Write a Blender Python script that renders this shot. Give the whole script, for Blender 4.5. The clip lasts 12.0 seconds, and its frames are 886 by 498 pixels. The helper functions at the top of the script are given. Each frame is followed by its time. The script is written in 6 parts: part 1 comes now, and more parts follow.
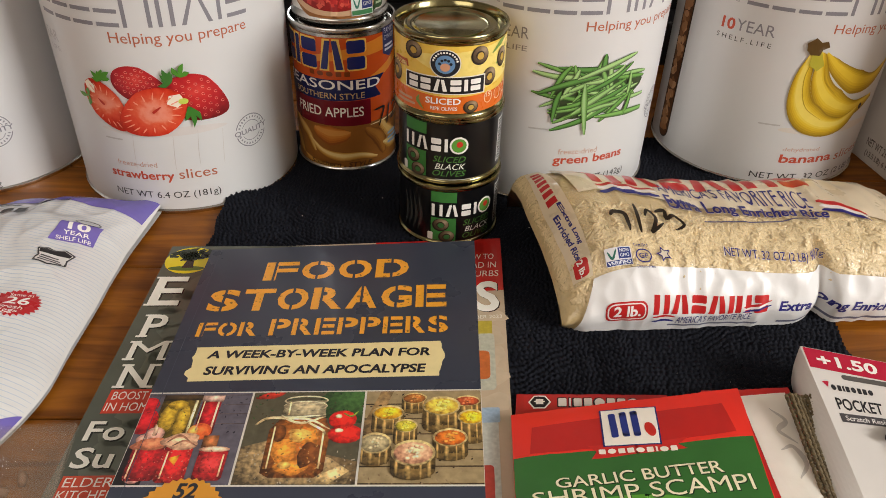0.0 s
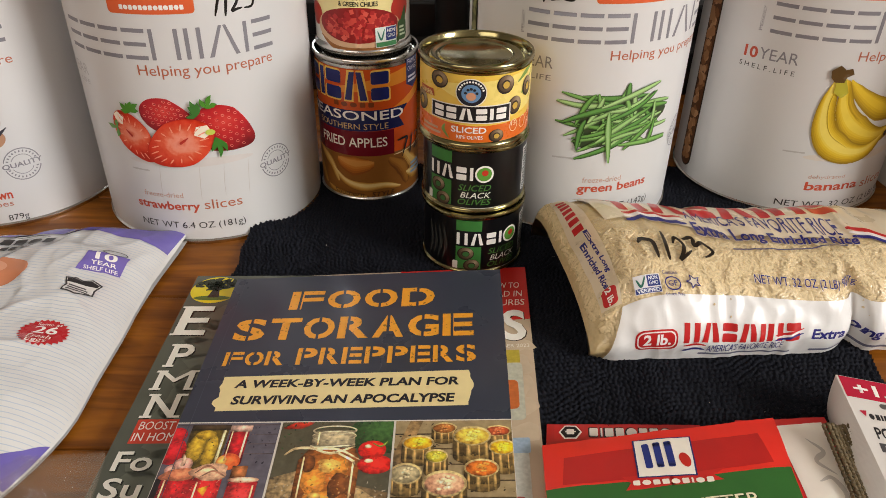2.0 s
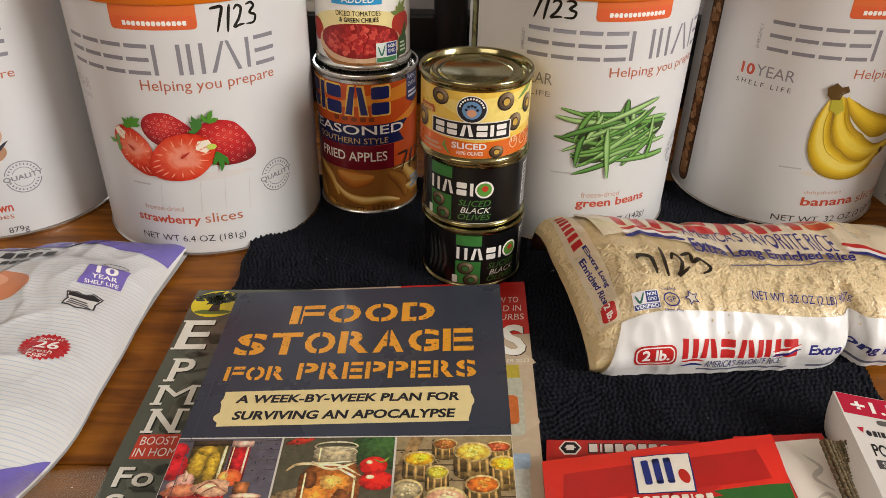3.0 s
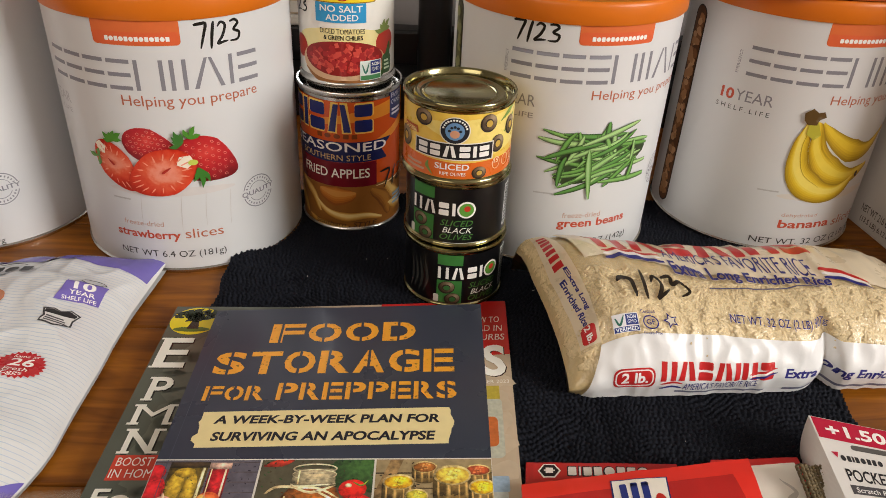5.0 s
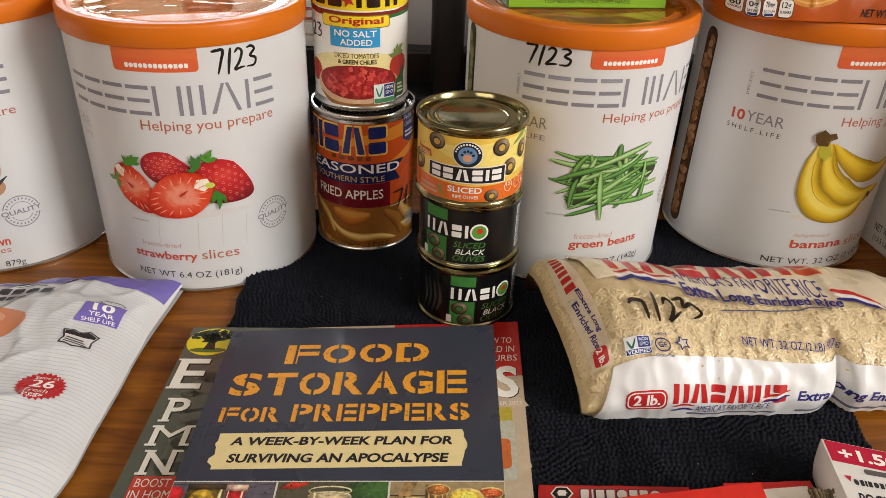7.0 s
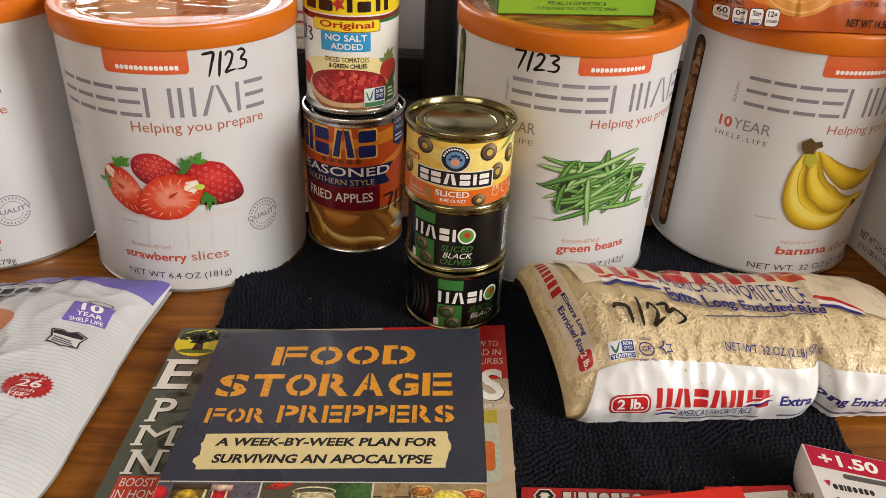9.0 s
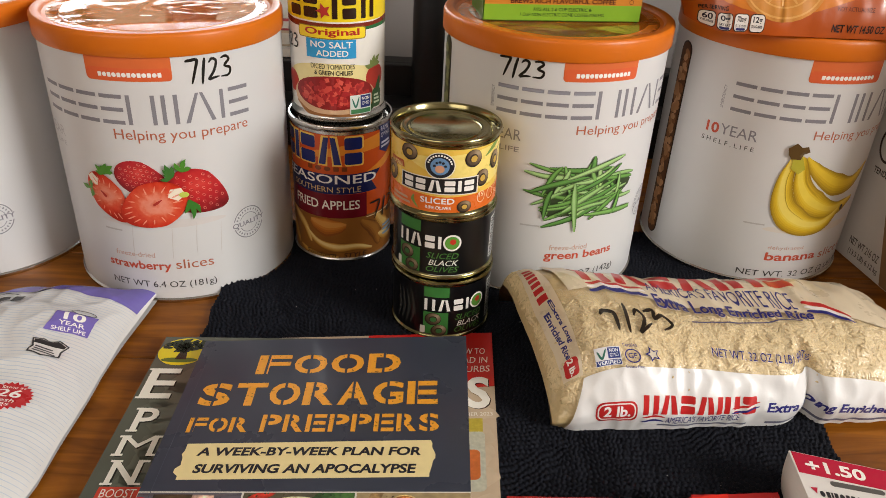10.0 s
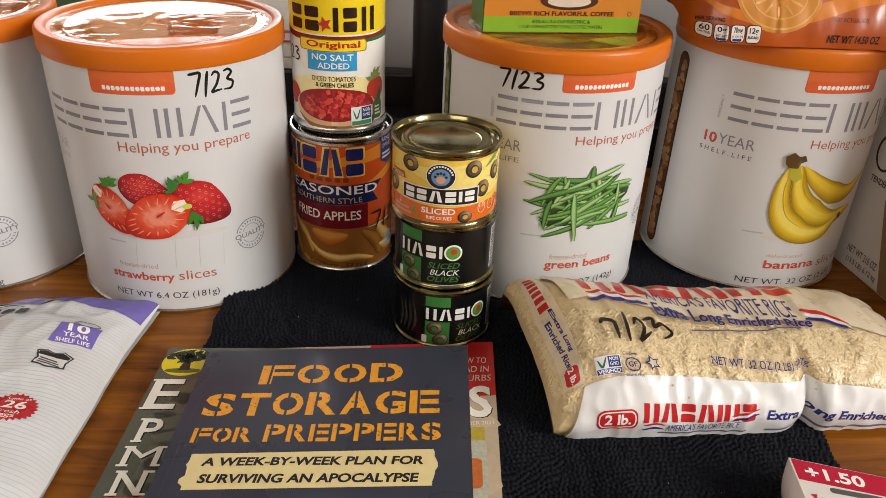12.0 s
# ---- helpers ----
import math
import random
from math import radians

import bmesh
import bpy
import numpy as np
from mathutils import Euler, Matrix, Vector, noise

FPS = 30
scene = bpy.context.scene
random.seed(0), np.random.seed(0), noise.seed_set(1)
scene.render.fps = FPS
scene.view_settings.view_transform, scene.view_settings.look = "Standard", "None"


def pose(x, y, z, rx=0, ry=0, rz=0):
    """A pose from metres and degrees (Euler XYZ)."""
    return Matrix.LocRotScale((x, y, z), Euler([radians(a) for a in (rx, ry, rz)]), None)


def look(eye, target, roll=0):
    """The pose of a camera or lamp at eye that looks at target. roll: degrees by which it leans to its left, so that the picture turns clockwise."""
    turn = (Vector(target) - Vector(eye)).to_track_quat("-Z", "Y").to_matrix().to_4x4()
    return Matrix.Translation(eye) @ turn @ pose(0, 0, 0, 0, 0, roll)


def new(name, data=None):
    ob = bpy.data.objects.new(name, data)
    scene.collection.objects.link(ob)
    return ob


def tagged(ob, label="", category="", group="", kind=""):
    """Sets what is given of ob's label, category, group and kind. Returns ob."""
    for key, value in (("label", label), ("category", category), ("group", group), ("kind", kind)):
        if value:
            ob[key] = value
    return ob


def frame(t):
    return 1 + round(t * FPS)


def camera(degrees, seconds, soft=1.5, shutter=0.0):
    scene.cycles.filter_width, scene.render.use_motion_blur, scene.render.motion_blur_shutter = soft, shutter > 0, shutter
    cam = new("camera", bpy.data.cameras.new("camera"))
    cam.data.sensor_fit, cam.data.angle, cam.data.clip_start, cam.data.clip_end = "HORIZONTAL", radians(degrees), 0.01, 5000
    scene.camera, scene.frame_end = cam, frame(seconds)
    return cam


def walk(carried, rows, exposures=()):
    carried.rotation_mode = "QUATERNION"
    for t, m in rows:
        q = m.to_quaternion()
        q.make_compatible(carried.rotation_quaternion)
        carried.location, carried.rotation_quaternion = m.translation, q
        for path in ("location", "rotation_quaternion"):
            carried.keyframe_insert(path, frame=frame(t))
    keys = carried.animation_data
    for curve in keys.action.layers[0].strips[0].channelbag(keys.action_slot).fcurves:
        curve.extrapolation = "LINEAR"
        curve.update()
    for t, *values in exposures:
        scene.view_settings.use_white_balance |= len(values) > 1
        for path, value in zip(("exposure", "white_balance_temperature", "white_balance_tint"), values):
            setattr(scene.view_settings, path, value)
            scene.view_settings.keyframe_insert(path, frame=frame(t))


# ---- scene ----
cam = camera(60.3, 12.0, soft=0.75)
PATH = [
    (0, (0.063, 0.065, 0.294), (0.107, 1.689, -0.871), 1.9),
    (0.5, (0.059, 0.067, 0.289), (0.099, 1.699, -0.866), 1.7),
    (1, (0.055, 0.068, 0.286), (0.082, 1.71, -0.855), 1.5),
    (1.5, (0.055, 0.068, 0.287), (0.072, 1.726, -0.832), 1.3),
    (2, (0.055, 0.065, 0.291), (0.065, 1.738, -0.805), 1.0),
    (2.5, (0.052, 0.067, 0.294), (0.064, 1.749, -0.787), 1.0),
    (3, (0.052, 0.065, 0.296), (0.074, 1.749, -0.782), 1.4),
    (5, (0.051, 0.068, 0.302), (0.124, 1.764, -0.755), 3.0),
    (5.5, (0.054, 0.067, 0.305), (0.121, 1.769, -0.745), 2.8),
    (6, (0.058, 0.068, 0.305), (0.11, 1.773, -0.738), 2.5),
    (6.5, (0.052, 0.067, 0.31), (0.097, 1.777, -0.726), 2.3),
    (7, (0.05, 0.067, 0.31), (0.091, 1.779, -0.722), 2.4),
    (9, (0.055, 0.064, 0.312), (0.107, 1.781, -0.712), 3.1),
    (9.5, (0.058, 0.067, 0.312), (0.117, 1.787, -0.706), 3.1),
    (10, (0.062, 0.066, 0.31), (0.122, 1.794, -0.694), 3.0),
    (10.5, (0.062, 0.067, 0.312), (0.126, 1.796, -0.691), 3.0),
    (11, (0.065, 0.067, 0.312), (0.126, 1.799, -0.686), 2.8),
    (11.5, (0.063, 0.064, 0.313), (0.125, 1.801, -0.677), 2.7),
    (12, (0.061, 0.063, 0.313), (0.121, 1.803, -0.673), 2.7),
]
walk(cam, [(t, look(eye, target, roll)) for t, eye, target, roll in PATH])

# ---- world and light ----
world = bpy.data.worlds.new("sky")
scene.world = world
world.use_nodes = True
wn = world.node_tree.nodes
sky = wn.new("ShaderNodeTexSky")
sky.sky_type, sky.sun_disc, sky.sun_elevation, sky.sun_rotation = "NISHITA", False, radians(40), radians(-20)
wn["Background"].inputs[1].default_value = 0.12
world.node_tree.links.new(sky.outputs[0], wn["Background"].inputs[0])
scene.view_settings.exposure = -0.10


def area_lamp(name, eye, target, w, h, power, colour):
    """A rectangular area lamp: daylight at a window opening, or added fill."""
    data = bpy.data.lights.new(name, "AREA")
    data.shape, data.size, data.size_y, data.energy, data.color = "RECTANGLE", w, h, power, colour
    ob = new(name, data)
    ob.matrix_world = look(eye, target)
    return ob


area_lamp("window_light", (-0.62, 2.38, 0.90), (-0.45, 0.5, 0.1), 2.14, 1.2, 54, (0.92, 0.96, 1.0))
area_lamp("window_light_side", (2.38, -0.79, 1.15), (0, 0.5, 0.0), 0.96, 1.0, 80, (1.0, 0.97, 0.93))
# added warm fill from behind the camera, for the room's ambient light
area_lamp("window_light_back", (-0.90, -1.28, 1.12), (0.1, 0.5, 0.0), 1.4, 0.9, 14, (1.0, 0.86, 0.70))


# ---- materials ----
def mat(name, colour, rough=0.5, metal=0.0, vary=0.12, scale=60.0, bump=0.0, bump_scale=200.0, coat=0.0, coat_rough=0.08, alpha=1.0, transmission=0.0, random_vary=0.0, spec=0.5):
    m = bpy.data.materials.new(name)
    m.use_nodes = True
    nt = m.node_tree
    b = nt.nodes["Principled BSDF"]
    b.inputs["Roughness"].default_value = rough
    b.inputs["Metallic"].default_value = metal
    b.inputs["Coat Weight"].default_value = coat
    b.inputs["Coat Roughness"].default_value = coat_rough
    b.inputs["Alpha"].default_value = alpha
    b.inputs["Transmission Weight"].default_value = transmission
    b.inputs["Specular IOR Level"].default_value = spec
    tc = nt.nodes.new("ShaderNodeTexCoord")
    n = nt.nodes.new("ShaderNodeTexNoise")
    n.inputs["Scale"].default_value, n.inputs["Detail"].default_value = scale, 6
    nt.links.new(tc.outputs["Object"], n.inputs["Vector"])
    mix = nt.nodes.new("ShaderNodeMix")
    mix.data_type, mix.blend_type = "RGBA", "MIX"
    nt.links.new(n.outputs["Fac"], mix.inputs["Factor"])
    mix.inputs["A"].default_value = (*[c * (1 - vary) for c in colour], 1)
    mix.inputs["B"].default_value = (*[min(1, c * (1 + vary)) for c in colour], 1)
    out = mix.outputs["Result"]
    if random_vary:
        info = nt.nodes.new("ShaderNodeNewGeometry")
        hsv = nt.nodes.new("ShaderNodeHueSaturation")
        mr = nt.nodes.new("ShaderNodeMapRange")
        mr.inputs["To Min"].default_value, mr.inputs["To Max"].default_value = 1 - random_vary, 1 + random_vary
        nt.links.new(info.outputs["Random Per Island"], mr.inputs["Value"])
        nt.links.new(mr.outputs["Result"], hsv.inputs["Value"])
        nt.links.new(out, hsv.inputs["Color"])
        out = hsv.outputs["Color"]
    nt.links.new(out, b.inputs["Base Color"])
    mr2 = nt.nodes.new("ShaderNodeMapRange")
    mr2.inputs["To Min"].default_value, mr2.inputs["To Max"].default_value = rough * 0.85, min(1, rough * 1.15)
    nt.links.new(n.outputs["Fac"], mr2.inputs["Value"])
    nt.links.new(mr2.outputs["Result"], b.inputs["Roughness"])
    if bump:
        n2 = nt.nodes.new("ShaderNodeTexNoise")
        n2.inputs["Scale"].default_value, n2.inputs["Detail"].default_value = bump_scale, 4
        nt.links.new(tc.outputs["Object"], n2.inputs["Vector"])
        bp = nt.nodes.new("ShaderNodeBump")
        bp.inputs["Strength"].default_value, bp.inputs["Distance"].default_value = bump, 0.001
        nt.links.new(n2.outputs["Fac"], bp.inputs["Height"])
        nt.links.new(bp.outputs["Normal"], b.inputs["Normal"])
    return m


def wood_material():
    m = mat("orange_brown_wood", (0.275, 0.098, 0.024), 0.42, coat=0.06, coat_rough=0.25, spec=0.22)
    nt = m.node_tree
    b = nt.nodes["Principled BSDF"]
    tc = nt.nodes.new("ShaderNodeTexCoord")
    mp = nt.nodes.new("ShaderNodeMapping")
    mp.inputs["Scale"].default_value = (3.5, 30.0, 5.0)
    nt.links.new(tc.outputs["Object"], mp.inputs["Vector"])
    n = nt.nodes.new("ShaderNodeTexNoise")
    n.inputs["Scale"].default_value, n.inputs["Detail"].default_value, n.inputs["Distortion"].default_value = 2.6, 9, 1.4
    nt.links.new(mp.outputs["Vector"], n.inputs["Vector"])
    r = nt.nodes.new("ShaderNodeValToRGB")
    r.color_ramp.elements[0].position, r.color_ramp.elements[0].color = 0.28, (0.125, 0.034, 0.003, 1)
    r.color_ramp.elements[1].position, r.color_ramp.elements[1].color = 0.74, (0.42, 0.145, 0.011, 1)
    nt.links.new(n.outputs["Fac"], r.inputs["Fac"])
    info = nt.nodes.new("ShaderNodeObjectInfo")
    hsv = nt.nodes.new("ShaderNodeHueSaturation")
    mr = nt.nodes.new("ShaderNodeMapRange")
    mr.inputs["To Min"].default_value, mr.inputs["To Max"].default_value = 0.8, 1.15
    nt.links.new(info.outputs["Random"], mr.inputs["Value"])
    nt.links.new(mr.outputs["Result"], hsv.inputs["Value"])
    nt.links.new(r.outputs["Color"], hsv.inputs["Color"])
    nt.links.new(hsv.outputs["Color"], b.inputs["Base Color"])
    return m


def lid_material():
    """Orange plastic whose thin top is faintly rippled."""
    m = mat("rippled_orange_plastic", (0.68, 0.19, 0.018), 0.10, vary=0.05, scale=30, coat=0.8, coat_rough=0.03)
    nt = m.node_tree
    tc = nt.nodes.new("ShaderNodeTexCoord")
    n = nt.nodes.new("ShaderNodeTexNoise")
    n.inputs["Scale"].default_value, n.inputs["Detail"].default_value, n.inputs["Distortion"].default_value = 26.0, 1.0, 1.6
    nt.links.new(tc.outputs["Object"], n.inputs["Vector"])
    bp = nt.nodes.new("ShaderNodeBump")
    bp.inputs["Strength"].default_value, bp.inputs["Distance"].default_value = 0.9, 0.0040
    nt.links.new(n.outputs["Fac"], bp.inputs["Height"])
    nt.links.new(bp.outputs["Normal"], nt.nodes["Principled BSDF"].inputs["Normal"])
    return m


WOOD = wood_material()
WHITE_LABEL = mat("satin_white_label", (0.67, 0.668, 0.668), 0.36, vary=0.02, scale=25, coat=0.15, coat_rough=0.25)
ORANGE_LID = mat("orange_plastic", (0.66, 0.158, 0.007), 0.38, vary=0.06, scale=30, bump=0.05, bump_scale=200, coat=0.05, coat_rough=0.15, spec=0.35)
LID_TOP = lid_material()
TIN = mat("tin_steel", (0.62, 0.60, 0.56), 0.24, 1.0, vary=0.06, scale=80)
GOLD_TIN = mat("lacquered_gold_tin", (0.30, 0.265, 0.13), 0.17, 1.0, vary=0.06, scale=60)
NAVY_CLOTH = mat("navy_woven_cotton", (0.0055, 0.0068, 0.0125), 0.75, vary=0.5, scale=500, bump=0.6, bump_scale=2500, spec=0.2)
PLASTER = mat("wall_paint", (0.28, 0.24, 0.20), 0.85, vary=0.04, scale=3)
CEIL = mat("ceiling_paint", (0.42, 0.39, 0.35), 0.9, vary=0.03, scale=3)
CARPET = mat("carpet", (0.25, 0.21, 0.17), 0.95, vary=0.25, scale=120, bump=0.4, bump_scale=300)
GREY_PANEL = mat("grey_panel", (0.32, 0.30, 0.29), 0.6, vary=0.06, scale=8)
BLACK_METAL = mat("black_painted_metal", (0.012, 0.012, 0.013), 0.38, vary=0.2, scale=40)


# ---- mesh helpers ----
def bm_to(name, bm, material, smooth=False, angle=None):
    me = bpy.data.meshes.new(name)
    bm.to_mesh(me)
    bm.free()
    me.materials.append(material)
    if smooth:
        for p in me.polygons:
            p.use_smooth = True
        if angle:
            me.set_sharp_from_angle(angle=radians(angle))
    return me


def part(name, bm, material, parent, label="", smooth=False, angle=None, kind=""):
    ob = new(name, bm_to(name, bm, material, smooth, angle))
    ob.parent = parent
    if label:
        ob["label"] = label
    if kind:
        ob["kind"] = kind
    return ob


def thing(name, label, category, group="", kind=""):
    return tagged(new(name), label, category, group, kind)


def lathe(profile, n=96, bm=None, c=(0, 0)):
    """A body of revolution from (radius, height) pairs."""
    bm = bm or bmesh.new()
    rings = []
    for r, z in profile:
        if r < 1e-6:
            rings.append([bm.verts.new((c[0], c[1], z))])
        else:
            rings.append([bm.verts.new((c[0] + r * math.cos(2 * math.pi * k / n), c[1] + r * math.sin(2 * math.pi * k / n), z)) for k in range(n)])
    for a, b in zip(rings, rings[1:]):
        for k in range(n):
            q = [a[k % len(a)], a[(k + 1) % len(a)], b[(k + 1) % len(b)], b[k % len(b)]]
            q = list(dict.fromkeys(q))
            if len(q) > 2:
                bm.faces.new(q)
    bmesh.ops.recalc_face_normals(bm, faces=bm.faces)
    return bm


def box(x0, y0, z0, x1, y1, z1, bevel=0.0, bm=None):
    bm = bm or bmesh.new()
    m = Matrix.LocRotScale(((x0 + x1) / 2, (y0 + y1) / 2, (z0 + z1) / 2), None, (x1 - x0, y1 - y0, z1 - z0))
    r = bmesh.ops.create_cube(bm, size=1, matrix=m)
    if bevel:
        es = list({e for v in r["verts"] for e in v.link_edges})
        bmesh.ops.bevel(bm, geom=es, offset=bevel, segments=2, affect="EDGES", profile=0.5)
    return bm


def sheet(fn, nu, nv, thick=0.0, bm=None):
    """A surface fn(u, v) over the unit square, with a back side when thick is given."""
    bm = bm or bmesh.new()
    g = [[bm.verts.new(fn(i / nu, j / nv)) for j in range(nv + 1)] for i in range(nu + 1)]
    for i in range(nu):
        for j in range(nv):
            bm.faces.new((g[i][j], g[i + 1][j], g[i + 1][j + 1], g[i][j + 1]))
    bmesh.ops.remove_doubles(bm, verts=bm.verts, dist=1e-6)
    if thick:
        bmesh.ops.recalc_face_normals(bm, faces=bm.faces)
        bmesh.ops.solidify(bm, geom=list(bm.faces), thickness=thick)
    return bm


# ---- printed graphics: flat shapes in millimetres, wrapped onto a surface fn(x, y, lift) ----
def rgb(code):
    v = [int(code[k:k + 2], 16) / 255 for k in (0, 2, 4)]
    return tuple(c / 12.92 if c <= 0.04045 else ((c + 0.055) / 1.055) ** 2.4 for c in v)


def tint(code, f):
    return "".join("%02x" % max(0, min(255, int(int(code[i:i + 2], 16) * f))) for i in (0, 2, 4))


INKS = {}
CARRIERS = ("label", "cover", "pillow", "pouch_body", "packet_body", "card", "carton", "carton_body", "bag_body")


def ink(code, rough=0.42, coat=0.0, vary=0.06):
    key = (code, rough, coat)
    if key not in INKS:
        INKS[key] = mat("ink_" + code, rgb(code), rough, vary=vary, scale=180, coat=coat * 0.5, coat_rough=0.15, spec=0.35)
    return INKS[key]


FOILS = {}


def foil(code):
    """Printed packet foil with a crinkled gloss."""
    if code not in FOILS:
        FOILS[code] = mat("foil_" + code, rgb(tint(code, 1.12)), 0.3, vary=0.12, scale=50, bump=0.45, bump_scale=70, coat=0.35, coat_rough=0.12, spec=0.4)
    return FOILS[code]


PHOTO_INKS = {}


def photo(code, vary=0.34, scale=420.0, rough=0.42, coat=0.0):
    """A printed photograph's tone, mottled like the picture it carries."""
    key = (code, vary, scale)
    if key not in PHOTO_INKS:
        PHOTO_INKS[key] = mat("photo_" + code, rgb(code), rough, vary=vary, scale=scale, coat=coat, coat_rough=0.2, spec=0.3)
    return PHOTO_INKS[key]


def shade(c, size, codes, grain=0.25, scale=260.0, rough=0.42):
    """A printed photograph's tone that runs from the middle of a pictured thing to its rim."""
    m = bpy.data.materials.new("print_" + codes[0])
    m.use_nodes = True
    nt = m.node_tree
    b = nt.nodes["Principled BSDF"]
    b.inputs["Roughness"].default_value, b.inputs["Specular IOR Level"].default_value = rough, 0.35
    tc = nt.nodes.new("ShaderNodeTexCoord")
    sub, mul, ln = (nt.nodes.new("ShaderNodeVectorMath") for _ in range(3))
    sub.operation, mul.operation, ln.operation = "SUBTRACT", "MULTIPLY", "LENGTH"
    sub.inputs[1].default_value = c
    mul.inputs[1].default_value = [1.0 / q for q in size]
    n = nt.nodes.new("ShaderNodeTexNoise")
    n.inputs["Scale"].default_value, n.inputs["Detail"].default_value = scale, 7
    nt.links.new(tc.outputs["Object"], n.inputs["Vector"])
    nt.links.new(tc.outputs["Object"], sub.inputs[0])
    nt.links.new(sub.outputs[0], mul.inputs[0])
    nt.links.new(mul.outputs[0], ln.inputs[0])
    mr = nt.nodes.new("ShaderNodeMapRange")
    mr.inputs["From Min"].default_value, mr.inputs["From Max"].default_value = 0.25, 0.75
    mr.inputs["To Min"].default_value, mr.inputs["To Max"].default_value = -grain, grain
    nt.links.new(n.outputs["Fac"], mr.inputs["Value"])
    add = nt.nodes.new("ShaderNodeMath")
    nt.links.new(ln.outputs["Value"], add.inputs[0])
    nt.links.new(mr.outputs["Result"], add.inputs[1])
    r = nt.nodes.new("ShaderNodeValToRGB")
    while len(r.color_ramp.elements) < len(codes):
        r.color_ramp.elements.new(0.5)
    for k, code in enumerate(codes):
        r.color_ramp.elements[k].position = k / (len(codes) - 1)
        r.color_ramp.elements[k].color = (*rgb(code), 1)
    nt.links.new(add.outputs[0], r.inputs["Fac"])
    nt.links.new(r.outputs["Color"], b.inputs["Base Color"])
    return m


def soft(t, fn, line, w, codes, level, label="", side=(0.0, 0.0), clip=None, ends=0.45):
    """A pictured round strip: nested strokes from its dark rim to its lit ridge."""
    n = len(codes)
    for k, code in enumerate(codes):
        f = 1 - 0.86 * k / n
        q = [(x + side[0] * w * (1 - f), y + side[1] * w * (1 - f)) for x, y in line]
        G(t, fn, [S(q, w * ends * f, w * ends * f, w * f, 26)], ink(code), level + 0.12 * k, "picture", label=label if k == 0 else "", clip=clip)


def T(text, x0, y0, x1, y1, bold=0.0, shear=0.0, turn=0.0):
    """Lettering stretched to fill the box x0..x1, y0..y1."""
    cu = bpy.data.curves.new("lettering", "FONT")
    cu.body, cu.size, cu.offset, cu.shear, cu.resolution_u = text, 1.0, 0.0 if "M" in text else bold, shear, 3
    ob = bpy.data.objects.new("lettering", cu)
    me = bpy.data.meshes.new_from_object(ob)
    bm = bmesh.new()
    bm.from_mesh(me)
    bpy.data.objects.remove(ob)
    bpy.data.curves.remove(cu)
    bpy.data.meshes.remove(me)
    xs, ys = [v.co.x for v in bm.verts], [v.co.y for v in bm.verts]
    a, b, c, d = min(xs), max(xs), min(ys), max(ys)
    m = Vector(((x0 + x1) / 2, (y0 + y1) / 2, 0))
    for v in bm.verts:
        p = Vector((x0 + (v.co.x - a) / (b - a) * (x1 - x0), y0 + (v.co.y - c) / (d - c) * (y1 - y0), 0)) - m
        p.rotate(Euler((0, 0, radians(turn))))
        v.co = p + m
    return bm


def P(*pts):
    bm = bmesh.new()
    bm.faces.new([bm.verts.new((x, y, 0)) for x, y in pts])
    return bm


def R(x0, y0, x1, y1):
    return P((x0, y0), (x1, y0), (x1, y1), (x0, y1))


def RR(x0, y0, x1, y1, r):
    """A rectangle with round corners."""
    pts = []
    for cx, cy, a0 in ((x1 - r, y0 + r, -90), (x1 - r, y1 - r, 0), (x0 + r, y1 - r, 90), (x0 + r, y0 + r, 180)):
        pts += [(cx + r * math.cos(radians(a0 + 22.5 * k)), cy + r * math.sin(radians(a0 + 22.5 * k))) for k in range(5)]
    return P(*pts)


def E(cx, cy, rx, ry, turn=0.0, n=28, wob=0.0):
    ca, sa = math.cos(radians(turn)), math.sin(radians(turn))
    pts = []
    for k in range(n):
        a = 2 * math.pi * k / n
        w = 1 + wob * math.sin(3 * a + cx) + wob * 0.6 * math.sin(5 * a + cy)
        x, y = rx * w * math.cos(a), ry * w * math.sin(a)
        pts.append((cx + x * ca - y * sa, cy + x * sa + y * ca))
    return P(*pts)


def ring(cx, cy, rx, ry, t, turn=0.0, n=40):
    bm = bmesh.new()
    ca, sa = math.cos(radians(turn)), math.sin(radians(turn))
    rows = []
    for k in (0.0, t):
        rows.append([bm.verts.new((cx + (rx - k) * math.cos(2 * math.pi * i / n) * ca - (ry - k) * math.sin(2 * math.pi * i / n) * sa, cy + (rx - k) * math.cos(2 * math.pi * i / n) * sa + (ry - k) * math.sin(2 * math.pi * i / n) * ca, 0)) for i in range(n)])
    for i in range(n):
        bm.faces.new((rows[0][i], rows[0][(i + 1) % n], rows[1][(i + 1) % n], rows[1][i]))
    return bm


def burst(cx, cy, r, teeth, depth=0.12, ry=None):
    pts = []
    for k in range(2 * teeth):
        q = r * (1 if k % 2 else 1 - depth)
        pts.append((cx + q * math.cos(math.pi * k / teeth), cy + q * (ry or r) / r * math.sin(math.pi * k / teeth)))
    return P(*pts)


